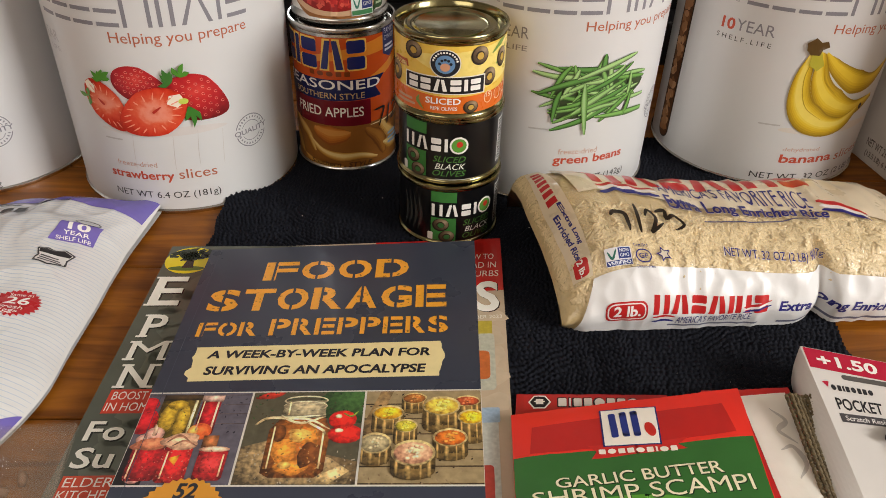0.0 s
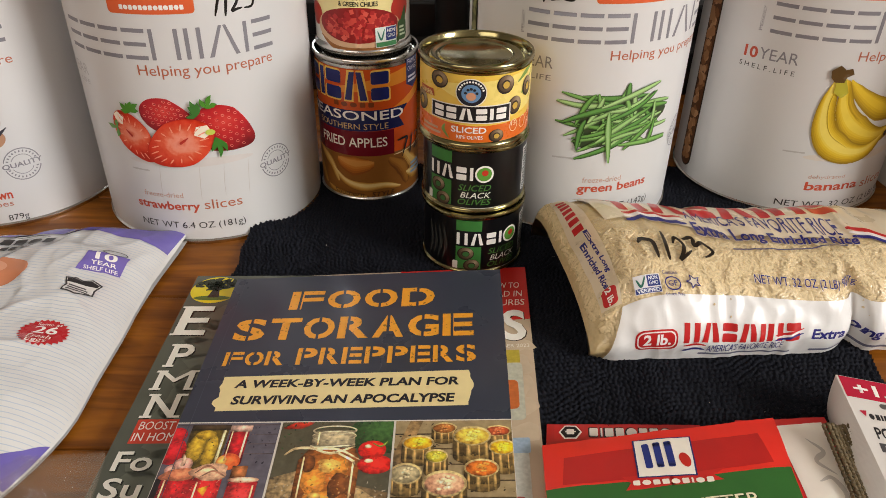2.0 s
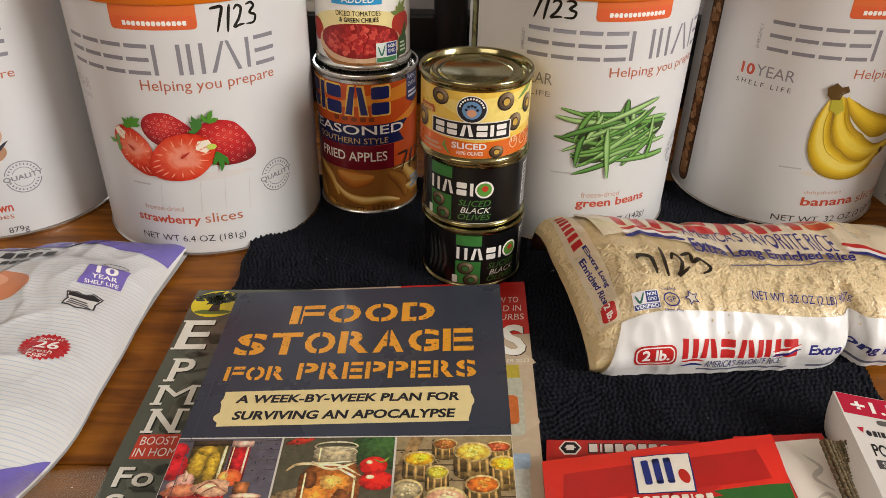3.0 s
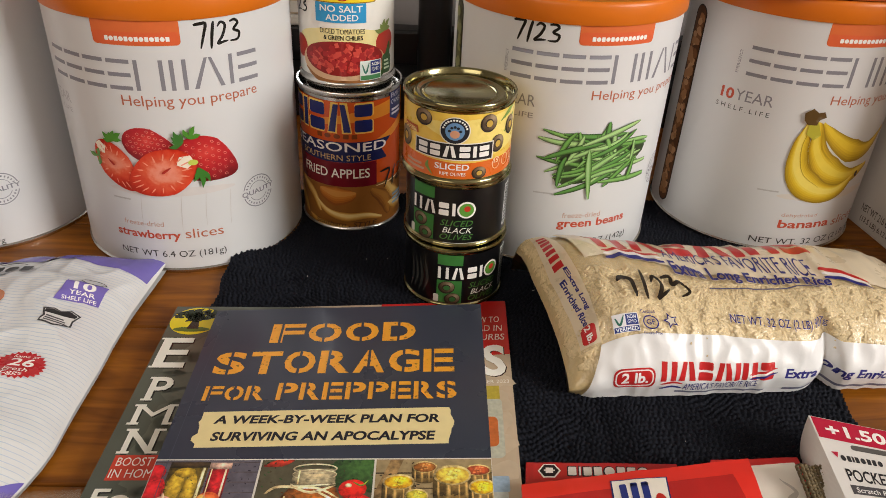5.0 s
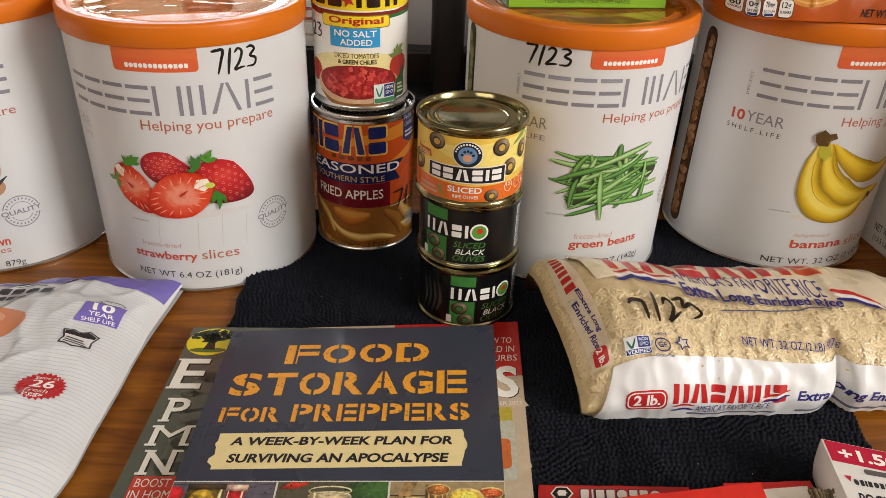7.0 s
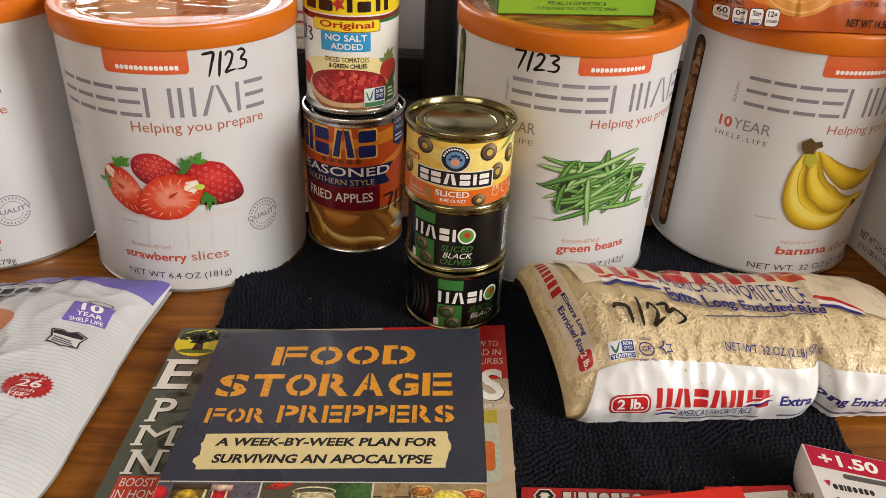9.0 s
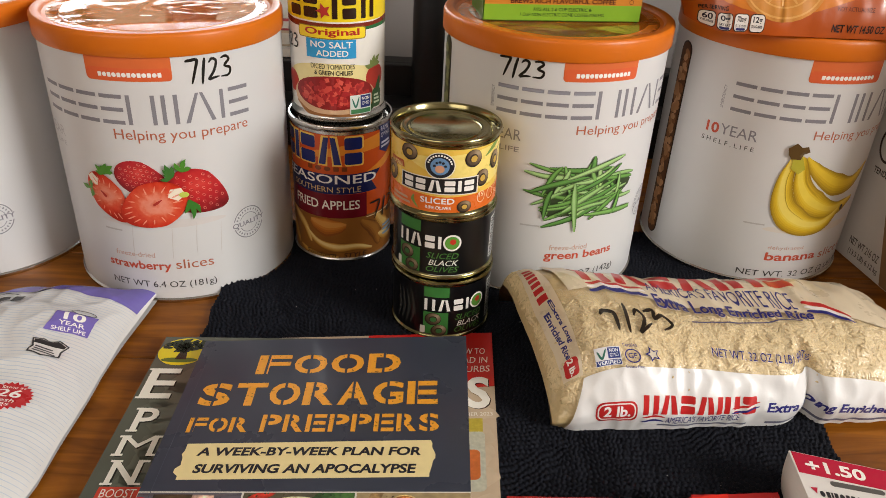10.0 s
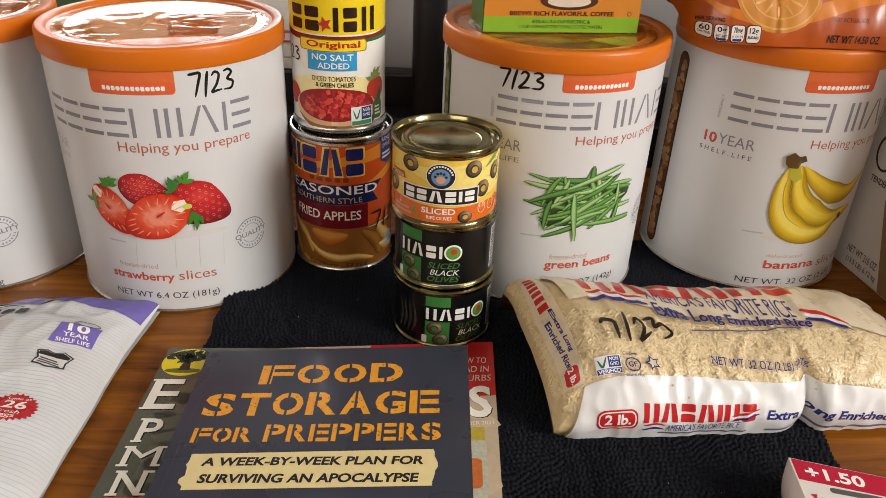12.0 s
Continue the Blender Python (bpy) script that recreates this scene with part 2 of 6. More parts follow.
def S(pts, w0, w1=None, wm=None, n=24):
    """A stroke along a smooth line through pts, with widths at its start, middle and end."""
    w1 = w0 if w1 is None else w1
    wm = max(w0, w1) if wm is None else wm
    q = [Vector((x, y, 0)) for x, y in pts]
    q = [q[0] * 2 - q[1]] + q + [q[-1] * 2 - q[-2]]
    line = []
    for k in range(1, len(q) - 2):
        a, b, c, d = q[k - 1:k + 3]
        m = max(2, n // (len(q) - 3))
        for i in range(m):
            t = i / m
            line.append(0.5 * ((2 * b) + (c - a) * t + (2 * a - 5 * b + 4 * c - d) * t * t + (3 * b - a - 3 * c + d) * t ** 3))
    line.append(q[-2])
    bm, rows = bmesh.new(), []
    for k, p in enumerate(line):
        d = (line[min(k + 1, len(line) - 1)] - line[max(k - 1, 0)]).normalized()
        f = k / (len(line) - 1)
        w = w0 + (wm - w0) * f * 2 if f < 0.5 else wm + (w1 - wm) * (f * 2 - 1)
        w *= min(1.0, 0.55 + 4 * min(f, 1 - f))
        o = Vector((-d.y, d.x, 0)) * w / 2
        rows.append((bm.verts.new(p + o), bm.verts.new(p - o)))
    for a, b in zip(rows, rows[1:]):
        bm.faces.new((a[0], a[1], b[1], b[0]))
    return bm


def join(bms):
    out = bmesh.new()
    for b in bms:
        me = bpy.data.meshes.new("joined")
        b.to_mesh(me)
        b.free()
        out.from_mesh(me)
        bpy.data.meshes.remove(me)
    return out


def G(parent, fn, bms, material, level=1, name="printed_shape", step=3.0, label="", clip=None):
    """Wrap shapes onto the surface, level layers of ink above it; a few shapes become a part each, many stay one."""
    kind = ""
    if isinstance(bms, (list, tuple)) and 1 < len(bms) <= 14:
        for one in bms:
            G(parent, fn, one, material, level, name, step, label, clip)
        return
    if isinstance(bms, (list, tuple)) and len(bms) > 14:
        kind = "stuff"
    bm = join(bms if isinstance(bms, (list, tuple)) else [bms])
    bmesh.ops.triangulate(bm, faces=[f for f in bm.faces if len(f.verts) > 4])
    if clip:
        for co, no in (((clip[0], 0, 0), (-1, 0, 0)), ((clip[2], 0, 0), (1, 0, 0)), ((0, clip[1], 0), (0, -1, 0)), ((0, clip[3], 0), (0, 1, 0))):
            bmesh.ops.bisect_plane(bm, geom=list(bm.verts) + list(bm.edges) + list(bm.faces), plane_co=co, plane_no=no, clear_outer=True)
    for axis in (0, 1):
        if not bm.verts:
            break
        v = [q.co[axis] for q in bm.verts]
        k = math.floor(min(v) / step) + 1
        while k * step < max(v):
            co, no = [0, 0, 0], [0, 0, 0]
            co[axis], no[axis] = k * step, 1
            bmesh.ops.bisect_plane(bm, geom=list(bm.verts) + list(bm.edges) + list(bm.faces), plane_co=co, plane_no=no)
            k += 1
    for q in bm.verts:
        q.co = fn(q.co.x, q.co.y, 0.00011 * level)
    bmesh.ops.recalc_face_normals(bm, faces=bm.faces)
    base = next((c for c in parent.children if c.name.split(".")[0] in CARRIERS), parent)
    part(name, bm, material, base, label, smooth=True, kind=kind)


def cylinder(r):
    def fn(x, y, lift=0.0):
        a = x / 1000 / r
        return Vector(((r + lift) * math.sin(a), -(r + lift) * math.cos(a), y / 1000))
    return fn


def blocks(kinds, x0, y0, x1, y1, gap=0.16, stroke=1.0):
    """A maker's mark as a row of plain shapes: e three bars, h two stacked bars, n two uprights, i one upright, a slanted pair, r block, o oval."""
    wide = {"e": 0.76, "n": 0.9, "a": 1.0, "h": 0.80, "i": 0.26, "o": 1.0, "r": 0.8}
    total = sum(wide[k] for k in kinds) + gap * (len(kinds) - 1)
    f, x, out = (x1 - x0) / total, x0, []
    for k in kinds:
        a, b = x, x + wide[k] * f
        m, h = (a + b) / 2, y1 - y0
        if k == "e":
            out += [R(a, y0 + (h - stroke) * q, b, y0 + (h - stroke) * q + stroke) for q in (0.0, 0.5, 1.0)]
        elif k == "h":
            q = min(b - a, h * 0.36) * 0.22
            out += [RR(a, y0, b, y0 + h * 0.44, q), RR(a, y0 + h * 0.56, b, y1, q)]
        elif k == "n":
            out += [R(a, y0, a + stroke, y1), R(b - stroke, y0, b, y1)]
        elif k == "i":
            out.append(R(m - stroke / 2, y0, m + stroke / 2, y1))
        elif k == "a":
            out += [P((a, y0), (a + stroke * 1.1, y0), (m - stroke * 0.1, y1), (m - stroke * 0.9, y1)), P((b - stroke * 1.1, y0), (b, y0), (m + stroke * 0.9, y1), (m + stroke * 0.1, y1))]
        elif k == "o":
            out.append(E(m, y0 + h / 2, (b - a) / 2, h / 2))
        else:
            out.append(RR(a, y0, b, y1, min(b - a, h) * 0.16))
        x = b + gap * f
    return out


def bars(x0, y0, x1, y1, rows, fill=0.55):
    """Unreadable small print as plain bars."""
    h = (y1 - y0) / rows
    return [R(x0, y0 + k * h, x1 - (x1 - x0) * 0.12 * ((k * 7) % 3), y0 + k * h + h * fill) for k in range(rows)]


def date_mark(x0, y0, x1, y1, w=2.0):
    """The handwritten 7/23."""
    def at(u, v):
        return (x0 + u * (x1 - x0), y0 + v * (y1 - y0))
    return [S([at(0.0, 0.92), at(0.12, 0.95), at(0.25, 0.93), at(0.19, 0.5), at(0.11, 0.0)], w * 0.9, w * 0.7, w),
            S([at(0.42, 1.0), at(0.37, 0.5), at(0.33, -0.05)], w * 0.9, w * 0.7, w),
            S([at(0.50, 0.78), at(0.58, 0.93), at(0.67, 0.80), at(0.60, 0.42), at(0.48, 0.12), at(0.60, 0.16), at(0.72, 0.18)], w * 0.8, w * 0.7, w * 0.9),
            S([at(0.78, 0.90), at(0.90, 0.95), at(0.97, 0.80), at(0.86, 0.58), at(0.99, 0.44), at(0.94, 0.18), at(0.76, 0.16)], w * 0.8, w * 0.7, w * 0.9)]
def sgnpow(a, e):
    return math.copysign(abs(a) ** e, a)


def bilinear(bl, br, tl, tr, w, h):
    """A slightly warped flat sheet: fn(x, y, lift) in its own millimetres from the lower left corner."""
    bl, br, tl, tr = (Vector(p) for p in (bl, br, tl, tr))

    def fn(x, y, lift=0.0):
        u, v = x / w, y / h
        p = (bl * (1 - u) + br * u) * (1 - v) + (tl * (1 - u) + tr * u) * v
        return p + Vector((0, 0, lift))
    return fn


def rice_surface(x, y, lift=0.0):
    """Pillow of the rice bag: x along its length, y round it from the front foot (0) over the top to the back foot (160)."""
    u = min(max(x / 240.0, 0.0), 1.0)
    th = math.pi * y / 160.0
    k = abs(2 * u - 1)
    taper = max(0.0, 1 - k ** 7) ** 0.5
    near = max(0.0, 1 - u / 0.16)
    hh = (0.029 + 0.024 * taper) * (1.02 - 0.20 * u) + 0.003 * math.sin(9 * u + 1) - 0.016 * near ** 2.2 * max(0.0, min(1.0, 0.55 + 0.6 * math.cos(th)))
    aa = (0.053 + 0.005 * taper) * (1.02 - 0.10 * u) * (1 - 0.06 * math.exp(-((u - 0.62) / 0.03) ** 2) * max(0, math.cos(th)))
    dent = math.exp(-((u - 0.60 - 0.05 * math.cos(th)) / 0.018) ** 2) * max(0, math.cos(th)) ** 1.0 * 0.011
    yc = 0.449 + 0.013 * u
    c, s = math.cos(th), math.sin(th)
    py = yc - (aa + lift - dent) * sgnpow(c, 0.72)
    pz = 0.0035 + (hh + lift) * sgnpow(s, 0.78) + 0.012 * near * max(0.0, -c)
    py -= 0.0045 * max(0.0, c)
    px = 0.1455 + 0.2275 * u - 0.005 * near * max(0.0, -c) - 0.24 * (py - 0.40) * (1 - u) - 0.007 * near ** 1.3 * (0.40 + 0.60 * c)
    wob = 0.0018 * noise.noise(Vector((x * 0.05, y * 0.05, 3.0))) + 0.0010 * (0.5 - abs(noise.noise(Vector((x * 0.09, y * 0.06, 7.0)))) * 2)
    py += 0.0055 * max(0.0, 1 - y / 13.0) ** 1.5
    return Vector((px, py - wob * c, pz + wob * s))


def egg_surface(x, y, lift=0.0):
    """Foil pouch: x from its far left side (0) to the edge near the book (200), y from its near end (0) to the top seam (220)."""
    u, v = x / 200.0, y / 220.0
    right = -0.1280 - 0.0170 * max(0.0, 1 - v / 0.25) ** 1.6 + 0.0075 * max(0.0, (v - 0.6) / 0.4) + 0.0006 * math.sin(15 * v)
    px = right - 0.200 * (1 - u)
    py = 0.290 + 0.230 * v - 0.040 * (1 - u) * (0.3 + 0.7 * v)
    dome = max(0.0, 1 - (2 * v - 1) ** 4) ** 0.8 * max(0.0, 1 - (2 * u - 1) ** 4) ** 0.7
    edge = 0.0026 + 0.003 * v
    wob = 0.0030 * noise.noise(Vector((x * 0.022, y * 0.022, 1.0))) + 0.0032 * (0.4 - abs(noise.noise(Vector((x * 0.04, y * 0.025, 5.0)))) * 1.6) + 0.0007 * max(0.0, 0.25 - abs(noise.noise(Vector((x * 0.05 + y * 0.02, y * 0.05 - x * 0.03, 8.0))))) / 0.25
    return Vector((px, py, edge + 0.029 * dome + max(-0.0012, wob * (0.3 + dome)) + lift))


def cookie_surface(x, y, lift=0.0):
    """Snack bag lying on its side: x along it, y round it from the front foot (0) over the top to the back foot (150)."""
    u = min(max(x / 225.0, 0.0), 1.0)
    th = math.pi * y / 150.0
    k = abs(2 * u - 1)
    taper = max(0.0, 1 - k ** 10) ** 0.6
    hh, aa = 0.016 + 0.050 * taper, 0.046 + 0.032 * taper
    c, s = math.cos(th), math.sin(th)
    wob = 0.0016 * noise.noise(Vector((x * 0.045, y * 0.045, 13.0))) + 0.0010 * noise.noise(Vector((x * 0.13, y * 0.09, 17.0)))
    py = 0.636 - (aa + lift + wob) * sgnpow(c, 1.0)
    pz = 0.1917 + 0.004 * max(0.0, 0.08 - u) / 0.08 + (hh + lift + wob) * sgnpow(s, 1.0)
    return Vector((0.222 + 0.225 * u + 0.012 * c, py, pz))

# ---- room ----
def slab(name, x0, y0, z0, x1, y1, z1, m, label=""):
    ob = new(name, bm_to(name, box(x0, y0, z0, x1, y1, z1), m))
    tagged(ob, label, kind="structure")
    return ob


def wall_with_window(name, axis, at, thick, lo, hi, w0, w1, z0, z1, label):
    """A wall with one window opening from w0 to w1 along it and z0 to z1 up."""
    bm = bmesh.new()
    for a, b, c, d in ((lo, -0.75, w0, 1.75), (w1, -0.75, hi, 1.75), (w0, -0.75, w1, z0), (w0, z1, w1, 1.75)):
        if axis == "y":
            box(a, at, b, c, at + thick, d, bm=bm)
        else:
            box(at, a, b, at + thick, c, d, bm=bm)
    ob = new(name, bm_to(name, bm, PLASTER))
    return tagged(ob, label, kind="structure")


slab("floor", -2.5, -1.3, -0.85, 2.5, 2.5, -0.75, CARPET, "brown carpeted floor of the room")
slab("ceiling", -2.5, -1.3, 1.75, 2.5, 2.5, 1.85, CEIL, "plain white painted ceiling")
wall_with_window("wall_north", "y", 2.4, 0.12, -2.5, 2.5, -1.69, 0.45, 0.3, 1.5, "beige painted wall with a wide window")
# unseen south wall; its opening is made up to fit the fill lamp
wall_with_window("wall_south", "y", -1.42, 0.12, -2.5, 2.5, -1.60, -0.20, 0.67, 1.57, "beige painted wall with an added opening for the fill lamp")
wall_with_window("wall_east", "x", 2.4, 0.12, -1.3, 2.5, -1.27, -0.31, 0.65, 1.65, "beige painted wall with a side window")
slab("wall_west", -2.52, -1.3, -0.75, -2.4, 2.5, 1.75, PLASTER, "plain beige painted wall")


# ---- table ----
def build_table():
    t = thing("wooden_table", "orange-brown varnished plank table covered with groceries", "table")
    ys = [-0.30 + 0.125 * k for k in range(12)]
    for a, b in zip(ys, ys[1:]):
        part("plank", box(-0.80, a + 0.0004, -0.03, 0.80, b - 0.0004, 0.0, 0.0012), WOOD, t)
    for x in (-0.72, 0.72):
        for y in (-0.24, 1.0):
            part("leg", box(x - 0.035, y - 0.035, -0.75, x + 0.035, y + 0.035, -0.0301, 0.004), WOOD, t)


build_table()


# ---- cans ----
GREY = ink("85838a")
DARK = ink("3a3738")
RUST = ink("b4674c")
RUST_BOLD = ink("c4523a")
PALE_RUST = ink("c99f8e")
MARKER = ink("14130f", 0.3, 0.0)
WHITE_INK = ink("f1eee8")
BLACK_INK = ink("151416", 0.3, 0.4)


def can_ends(t, r, h, seam, z0, z1, rim=0.0012):
    part("base_rim", lathe([(0, 0.002), (r - 0.004, 0.002), (r - 0.003, 0.0), (r + rim * 0.7, 0.0), (r + rim, 0.0008), (r + rim, 0.0026), (r + rim * 0.5, 0.0034), (r - 0.0003, 0.0042), (r - 0.0003, z0 + 0.001)]), seam, t, "bright metal base seam", True, 40)
    part("can_top", lathe([(r - 0.0003, z1 - 0.001), (r - 0.0003, h - 0.0042), (r + rim * 0.5, h - 0.0034), (r + rim, h - 0.0026), (r + rim, h - 0.0008), (r + rim * 0.7, h), (r - rim * 0.3, h), (r - 0.0012, h - 0.001), (r - 0.0018, h - 0.0042), (r - 0.005, h - 0.0046), (r * 0.86, h - 0.0040), (r * 0.82, h - 0.0030), (r * 0.78, h - 0.0030), (r * 0.74, h - 0.0040), (r * 0.68, h - 0.0040), (r * 0.655, h - 0.0034), (r * 0.63, h - 0.0040), (0, h - 0.0040)]), seam, t, "stamped metal top with raised rings", True, 40)


def strawberry(t, fn, cx, cy, rx, ry, turn, red, level):
    """A whole strawberry: pointed body, paler side, rows of seeds."""
    ca, sa = math.cos(radians(turn)), math.sin(radians(turn))

    def at(u, v):
        return (cx + rx * u * ca - ry * v * sa, cy + rx * u * sa + ry * v * ca)

    def edge(k):
        return [at(k * (math.cos(a) * (1 if math.cos(a) < 0 else 1.08)), k * math.sin(a) * (1 - 0.38 * max(0, math.cos(a)))) for a in (2 * math.pi * i / 32 for i in range(32))]
    c3 = fn(*at(-0.1, 0.30), 0.0)
    G(t, fn, P(*edge(1)), shade(c3, (rx * 0.0012, 1, ry * 0.0014), ("d8453e", "c62c2b", red, tint(red, 0.80), tint(red, 0.55)), 0.14, 220), level, "picture", label="printed red strawberry")
    seeds, glints = [], []
    for i in range(-4, 5):
        for j in range(-3, 4):
            u, v = i * 0.22 + 0.11 * (j % 2), j * 0.27
            if u * u + v * v * (1 + 0.5 * max(0, u)) < 0.72:
                seeds.append(ring(*at(u, v), 1.15, 0.95, 0.26 + 0.16 * max(0, v), turn, 8))
                glints.append(E(*at(u + 0.03, v + 0.03), 0.34, 0.3, 0, 6))
    G(t, fn, seeds, ink("e58f80"), level + 1, "picture")
    G(t, fn, glints, ink("7c1518"), level + 1, "picture")


def cut_strawberry(t, fn, cx, cy, rx, ry, turn, level):
    ca, sa = math.cos(radians(turn)), math.sin(radians(turn))

    def at(u, v):
        return (cx + rx * u * ca - ry * v * sa, cy + rx * u * sa + ry * v * ca)

    def edge(k, b=0.28):
        return [at(k * math.cos(a), k * math.sin(a) * (1 - b * max(0, -math.cos(a)))) for a in (2 * math.pi * i / 36 for i in range(36))]
    G(t, fn, P(*edge(1.0)), shade(fn(*at(0.12, 0.0), 0.0), (rx * 0.00105, 1, ry * 0.00118), ("e2775a", "ea917a", "e88468", "de5a3a", "d8462a", "cf3419", "b7260f"), 0.16, 240), level, "picture", label="printed cut strawberry")
    rays = [S([at(0.60 * math.cos(a), 0.56 * math.sin(a)), at(0.88 * math.cos(a), 0.84 * math.sin(a) * (1 - 0.28 * max(0, -math.cos(a))))], 0.9, 0.25, n=4) for a in (0.35 + 0.37 * i for i in range(17))]
    G(t, fn, rays, ink("ee9a80"), level + 3, "picture")
    G(t, fn, [P(at(0.97, 0.2), at(0.70, 0.34), at(0.52, 0.08), at(0.70, -0.24), at(0.97, -0.15))], ink("f3e6d2"), level + 3, "picture")
    G(t, fn, [S([at(0.05, 0.02), at(0.35, 0.10)], 1.6, 0.5)], ink("b93226"), level + 4, "picture")


def leaves(t, fn, cx, cy, n, r, a0, a1, level, code="4e8a2e"):
    out = []
    for k in range(n):
        a = radians(a0 + (a1 - a0) * k / max(1, n - 1))
        q = r * (0.8 + 0.35 * ((k * 5) % 3) / 2)
        out.append(S([(cx, cy), (cx + q * 0.6 * math.cos(a + 0.15), cy + q * 0.6 * math.sin(a + 0.15)), (cx + q * math.cos(a), cy + q * math.sin(a))], 1.2, 0.2, 3.4, 8))
    G(t, fn, out, ink(code), level, "picture", label="printed green leaves")


def strawberries(t, fn):
    G(t, fn, E(8, 62.5, 42, 3.2), ink("d5cfcc"), 1, "picture")
    strawberry(t, fn, -1.5, 95, 17.0, 12, -14, "b3202a", 2)
    strawberry(t, fn, 33, 84, 20.5, 16.0, -30, "b51f27", 5)
    cut_strawberry(t, fn, -25.5, 79, 19.5, 12.5, 125, 7)
    leaves(t, fn, -24, 97, 6, 7.5, 10, 175, 12)
    leaves(t, fn, -37.5, 84, 3, 7, 80, 260, 12, "6c9b55")
    cut_strawberry(t, fn, 4, 76, 23.5, 16.0, 26, 12)
    leaves(t, fn, 20, 98, 5, 8, 95, 200, 17, "3f7432")
    leaves(t, fn, 25, 100, 3, 8, 20, 120, 17)
    leaves(t, fn, 27, 80, 3, 13, 250, 300, 18, "3d7a2c")
    G(t, fn, E(24.5, 84, 3, 2), ink("c4d35a"), 19, "picture")


def beans(t, fn, cx, cy):
    rnd = random.Random(11)
    greens = ["6f9a52", "5f8c44", "84a868", "53803e", "8fb072"]
    G(t, fn, [E(cx + 5, cy - 3, 33, 15, 8, wob=0.14)], ink("38452b"), 1, "picture")
    for k in range(54):
        a = rnd.uniform(-0.25, 0.75) if k % 3 else rnd.uniform(0.9, 2.3)
        x, y = cx + max(-24, min(27, rnd.gauss(2, 15))) + 3, cy + max(-19, min(16, rnd.gauss(-1, 11)))
        n = rnd.uniform(13, 25) * (0.62 if a > 0.8 else 1)
        b = rnd.uniform(-2.5, 2.5)
        dx, dy = n * math.cos(a), n * 0.78 * math.sin(a)
        line = [(x - dx, y - dy), (x - dx * 0.3 - b * 0.3, y - dy * 0.3 + b), (x + dx * 0.4 - b * 0.3, y + dy * 0.4 + b), (x + dx, y + dy)]
        w = rnd.uniform(3.8, 5.0)
        g0 = greens[k % 5]
        soft(t, fn, line, w, (tint(g0, 0.55), tint(g0, 0.82), g0, tint(g0, 1.18)), 2 + k * 0.15, "printed green bean pod", (0.0, 0.12), (cx - 46, cy - 30, cx + 47, cy + 31), 0.55)
    soft(t, fn, [(cx - 4, cy + 6), (cx - 3, cy - 8), (cx + 0, cy - 31)], 4.8, ("4f7436", "6f9a52", "86b068", "9cc280"), 12, "printed green bean pod", (-0.1, 0.0))


def bananas(t, fn):
    G(t, fn, E(26, 47.5, 42, 3.5), ink("d8d0c6"), 1, "picture")
    tones = ("a07f1a", "b8951f", "caa522", "d9b52a", "e3c236", "ebcf4e", "f0d866")
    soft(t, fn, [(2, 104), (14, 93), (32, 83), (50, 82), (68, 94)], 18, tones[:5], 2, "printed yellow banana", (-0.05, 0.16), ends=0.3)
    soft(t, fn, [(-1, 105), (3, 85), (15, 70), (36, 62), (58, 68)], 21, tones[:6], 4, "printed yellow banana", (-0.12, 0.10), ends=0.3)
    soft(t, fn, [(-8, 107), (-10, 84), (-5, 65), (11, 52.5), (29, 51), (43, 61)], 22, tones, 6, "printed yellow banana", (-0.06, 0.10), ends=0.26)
    G(t, fn, [S([(-6.5, 104), (-9, 86), (-3, 67), (12, 56)], 0.3, 0.3, 0.7), S([(1, 102), (6, 86), (18, 74)], 0.3, 0.3, 0.6)], ink("b99a24"), 7.5, "picture")
    G(t, fn, [P((-14, 112), (-9, 116), (-5, 113), (-1, 114), (1, 110), (-3, 108), (-4, 104), (-10, 104), (-13, 107))], ink("5c4420"), 12, "picture")
    G(t, fn, [P((-9, 106), (-3, 106), (1, 97), (-3, 93), (-9, 97))], ink("b7ae38"), 11.6, "picture")
    G(t, fn, E(44.5, 63, 1.6, 2.4), ink("3a2c18"), 13, "picture")


def quality_stamp(t, fn, cx, cy, r=12.0):
    G(t, fn, [ring(cx, cy, r, r, 0.7), ring(cx, cy, r * 0.62, r * 0.62, 0.45)], GREY, 1, "stamp_ring")
    G(t, fn, R(cx - r * 1.12, cy - 2.9, cx + r * 1.12, cy + 2.9), WHITE_LABEL, 2, "stamp_band")
    G(t, fn, T("QUALITY", cx - r * 1.08, cy - 2.2, cx + r * 1.08, cy + 2.2, 0.02, 0, 3), GREY, 3, "lettering")
    arc = []
    for k in range(26):
        if k in (0, 12, 13, 25):
            continue
        a = 2 * math.pi * (k + 0.5) / 26
        q = E(cx + r * 0.80 * math.cos(a), cy + r * 0.80 * math.sin(a), 0.9, 0.55, math.degrees(a), 6)
        arc.append(q)
    G(t, fn, arc, GREY, 1, "stamp_bars")


WORDMARK = "eeeeniiaie"


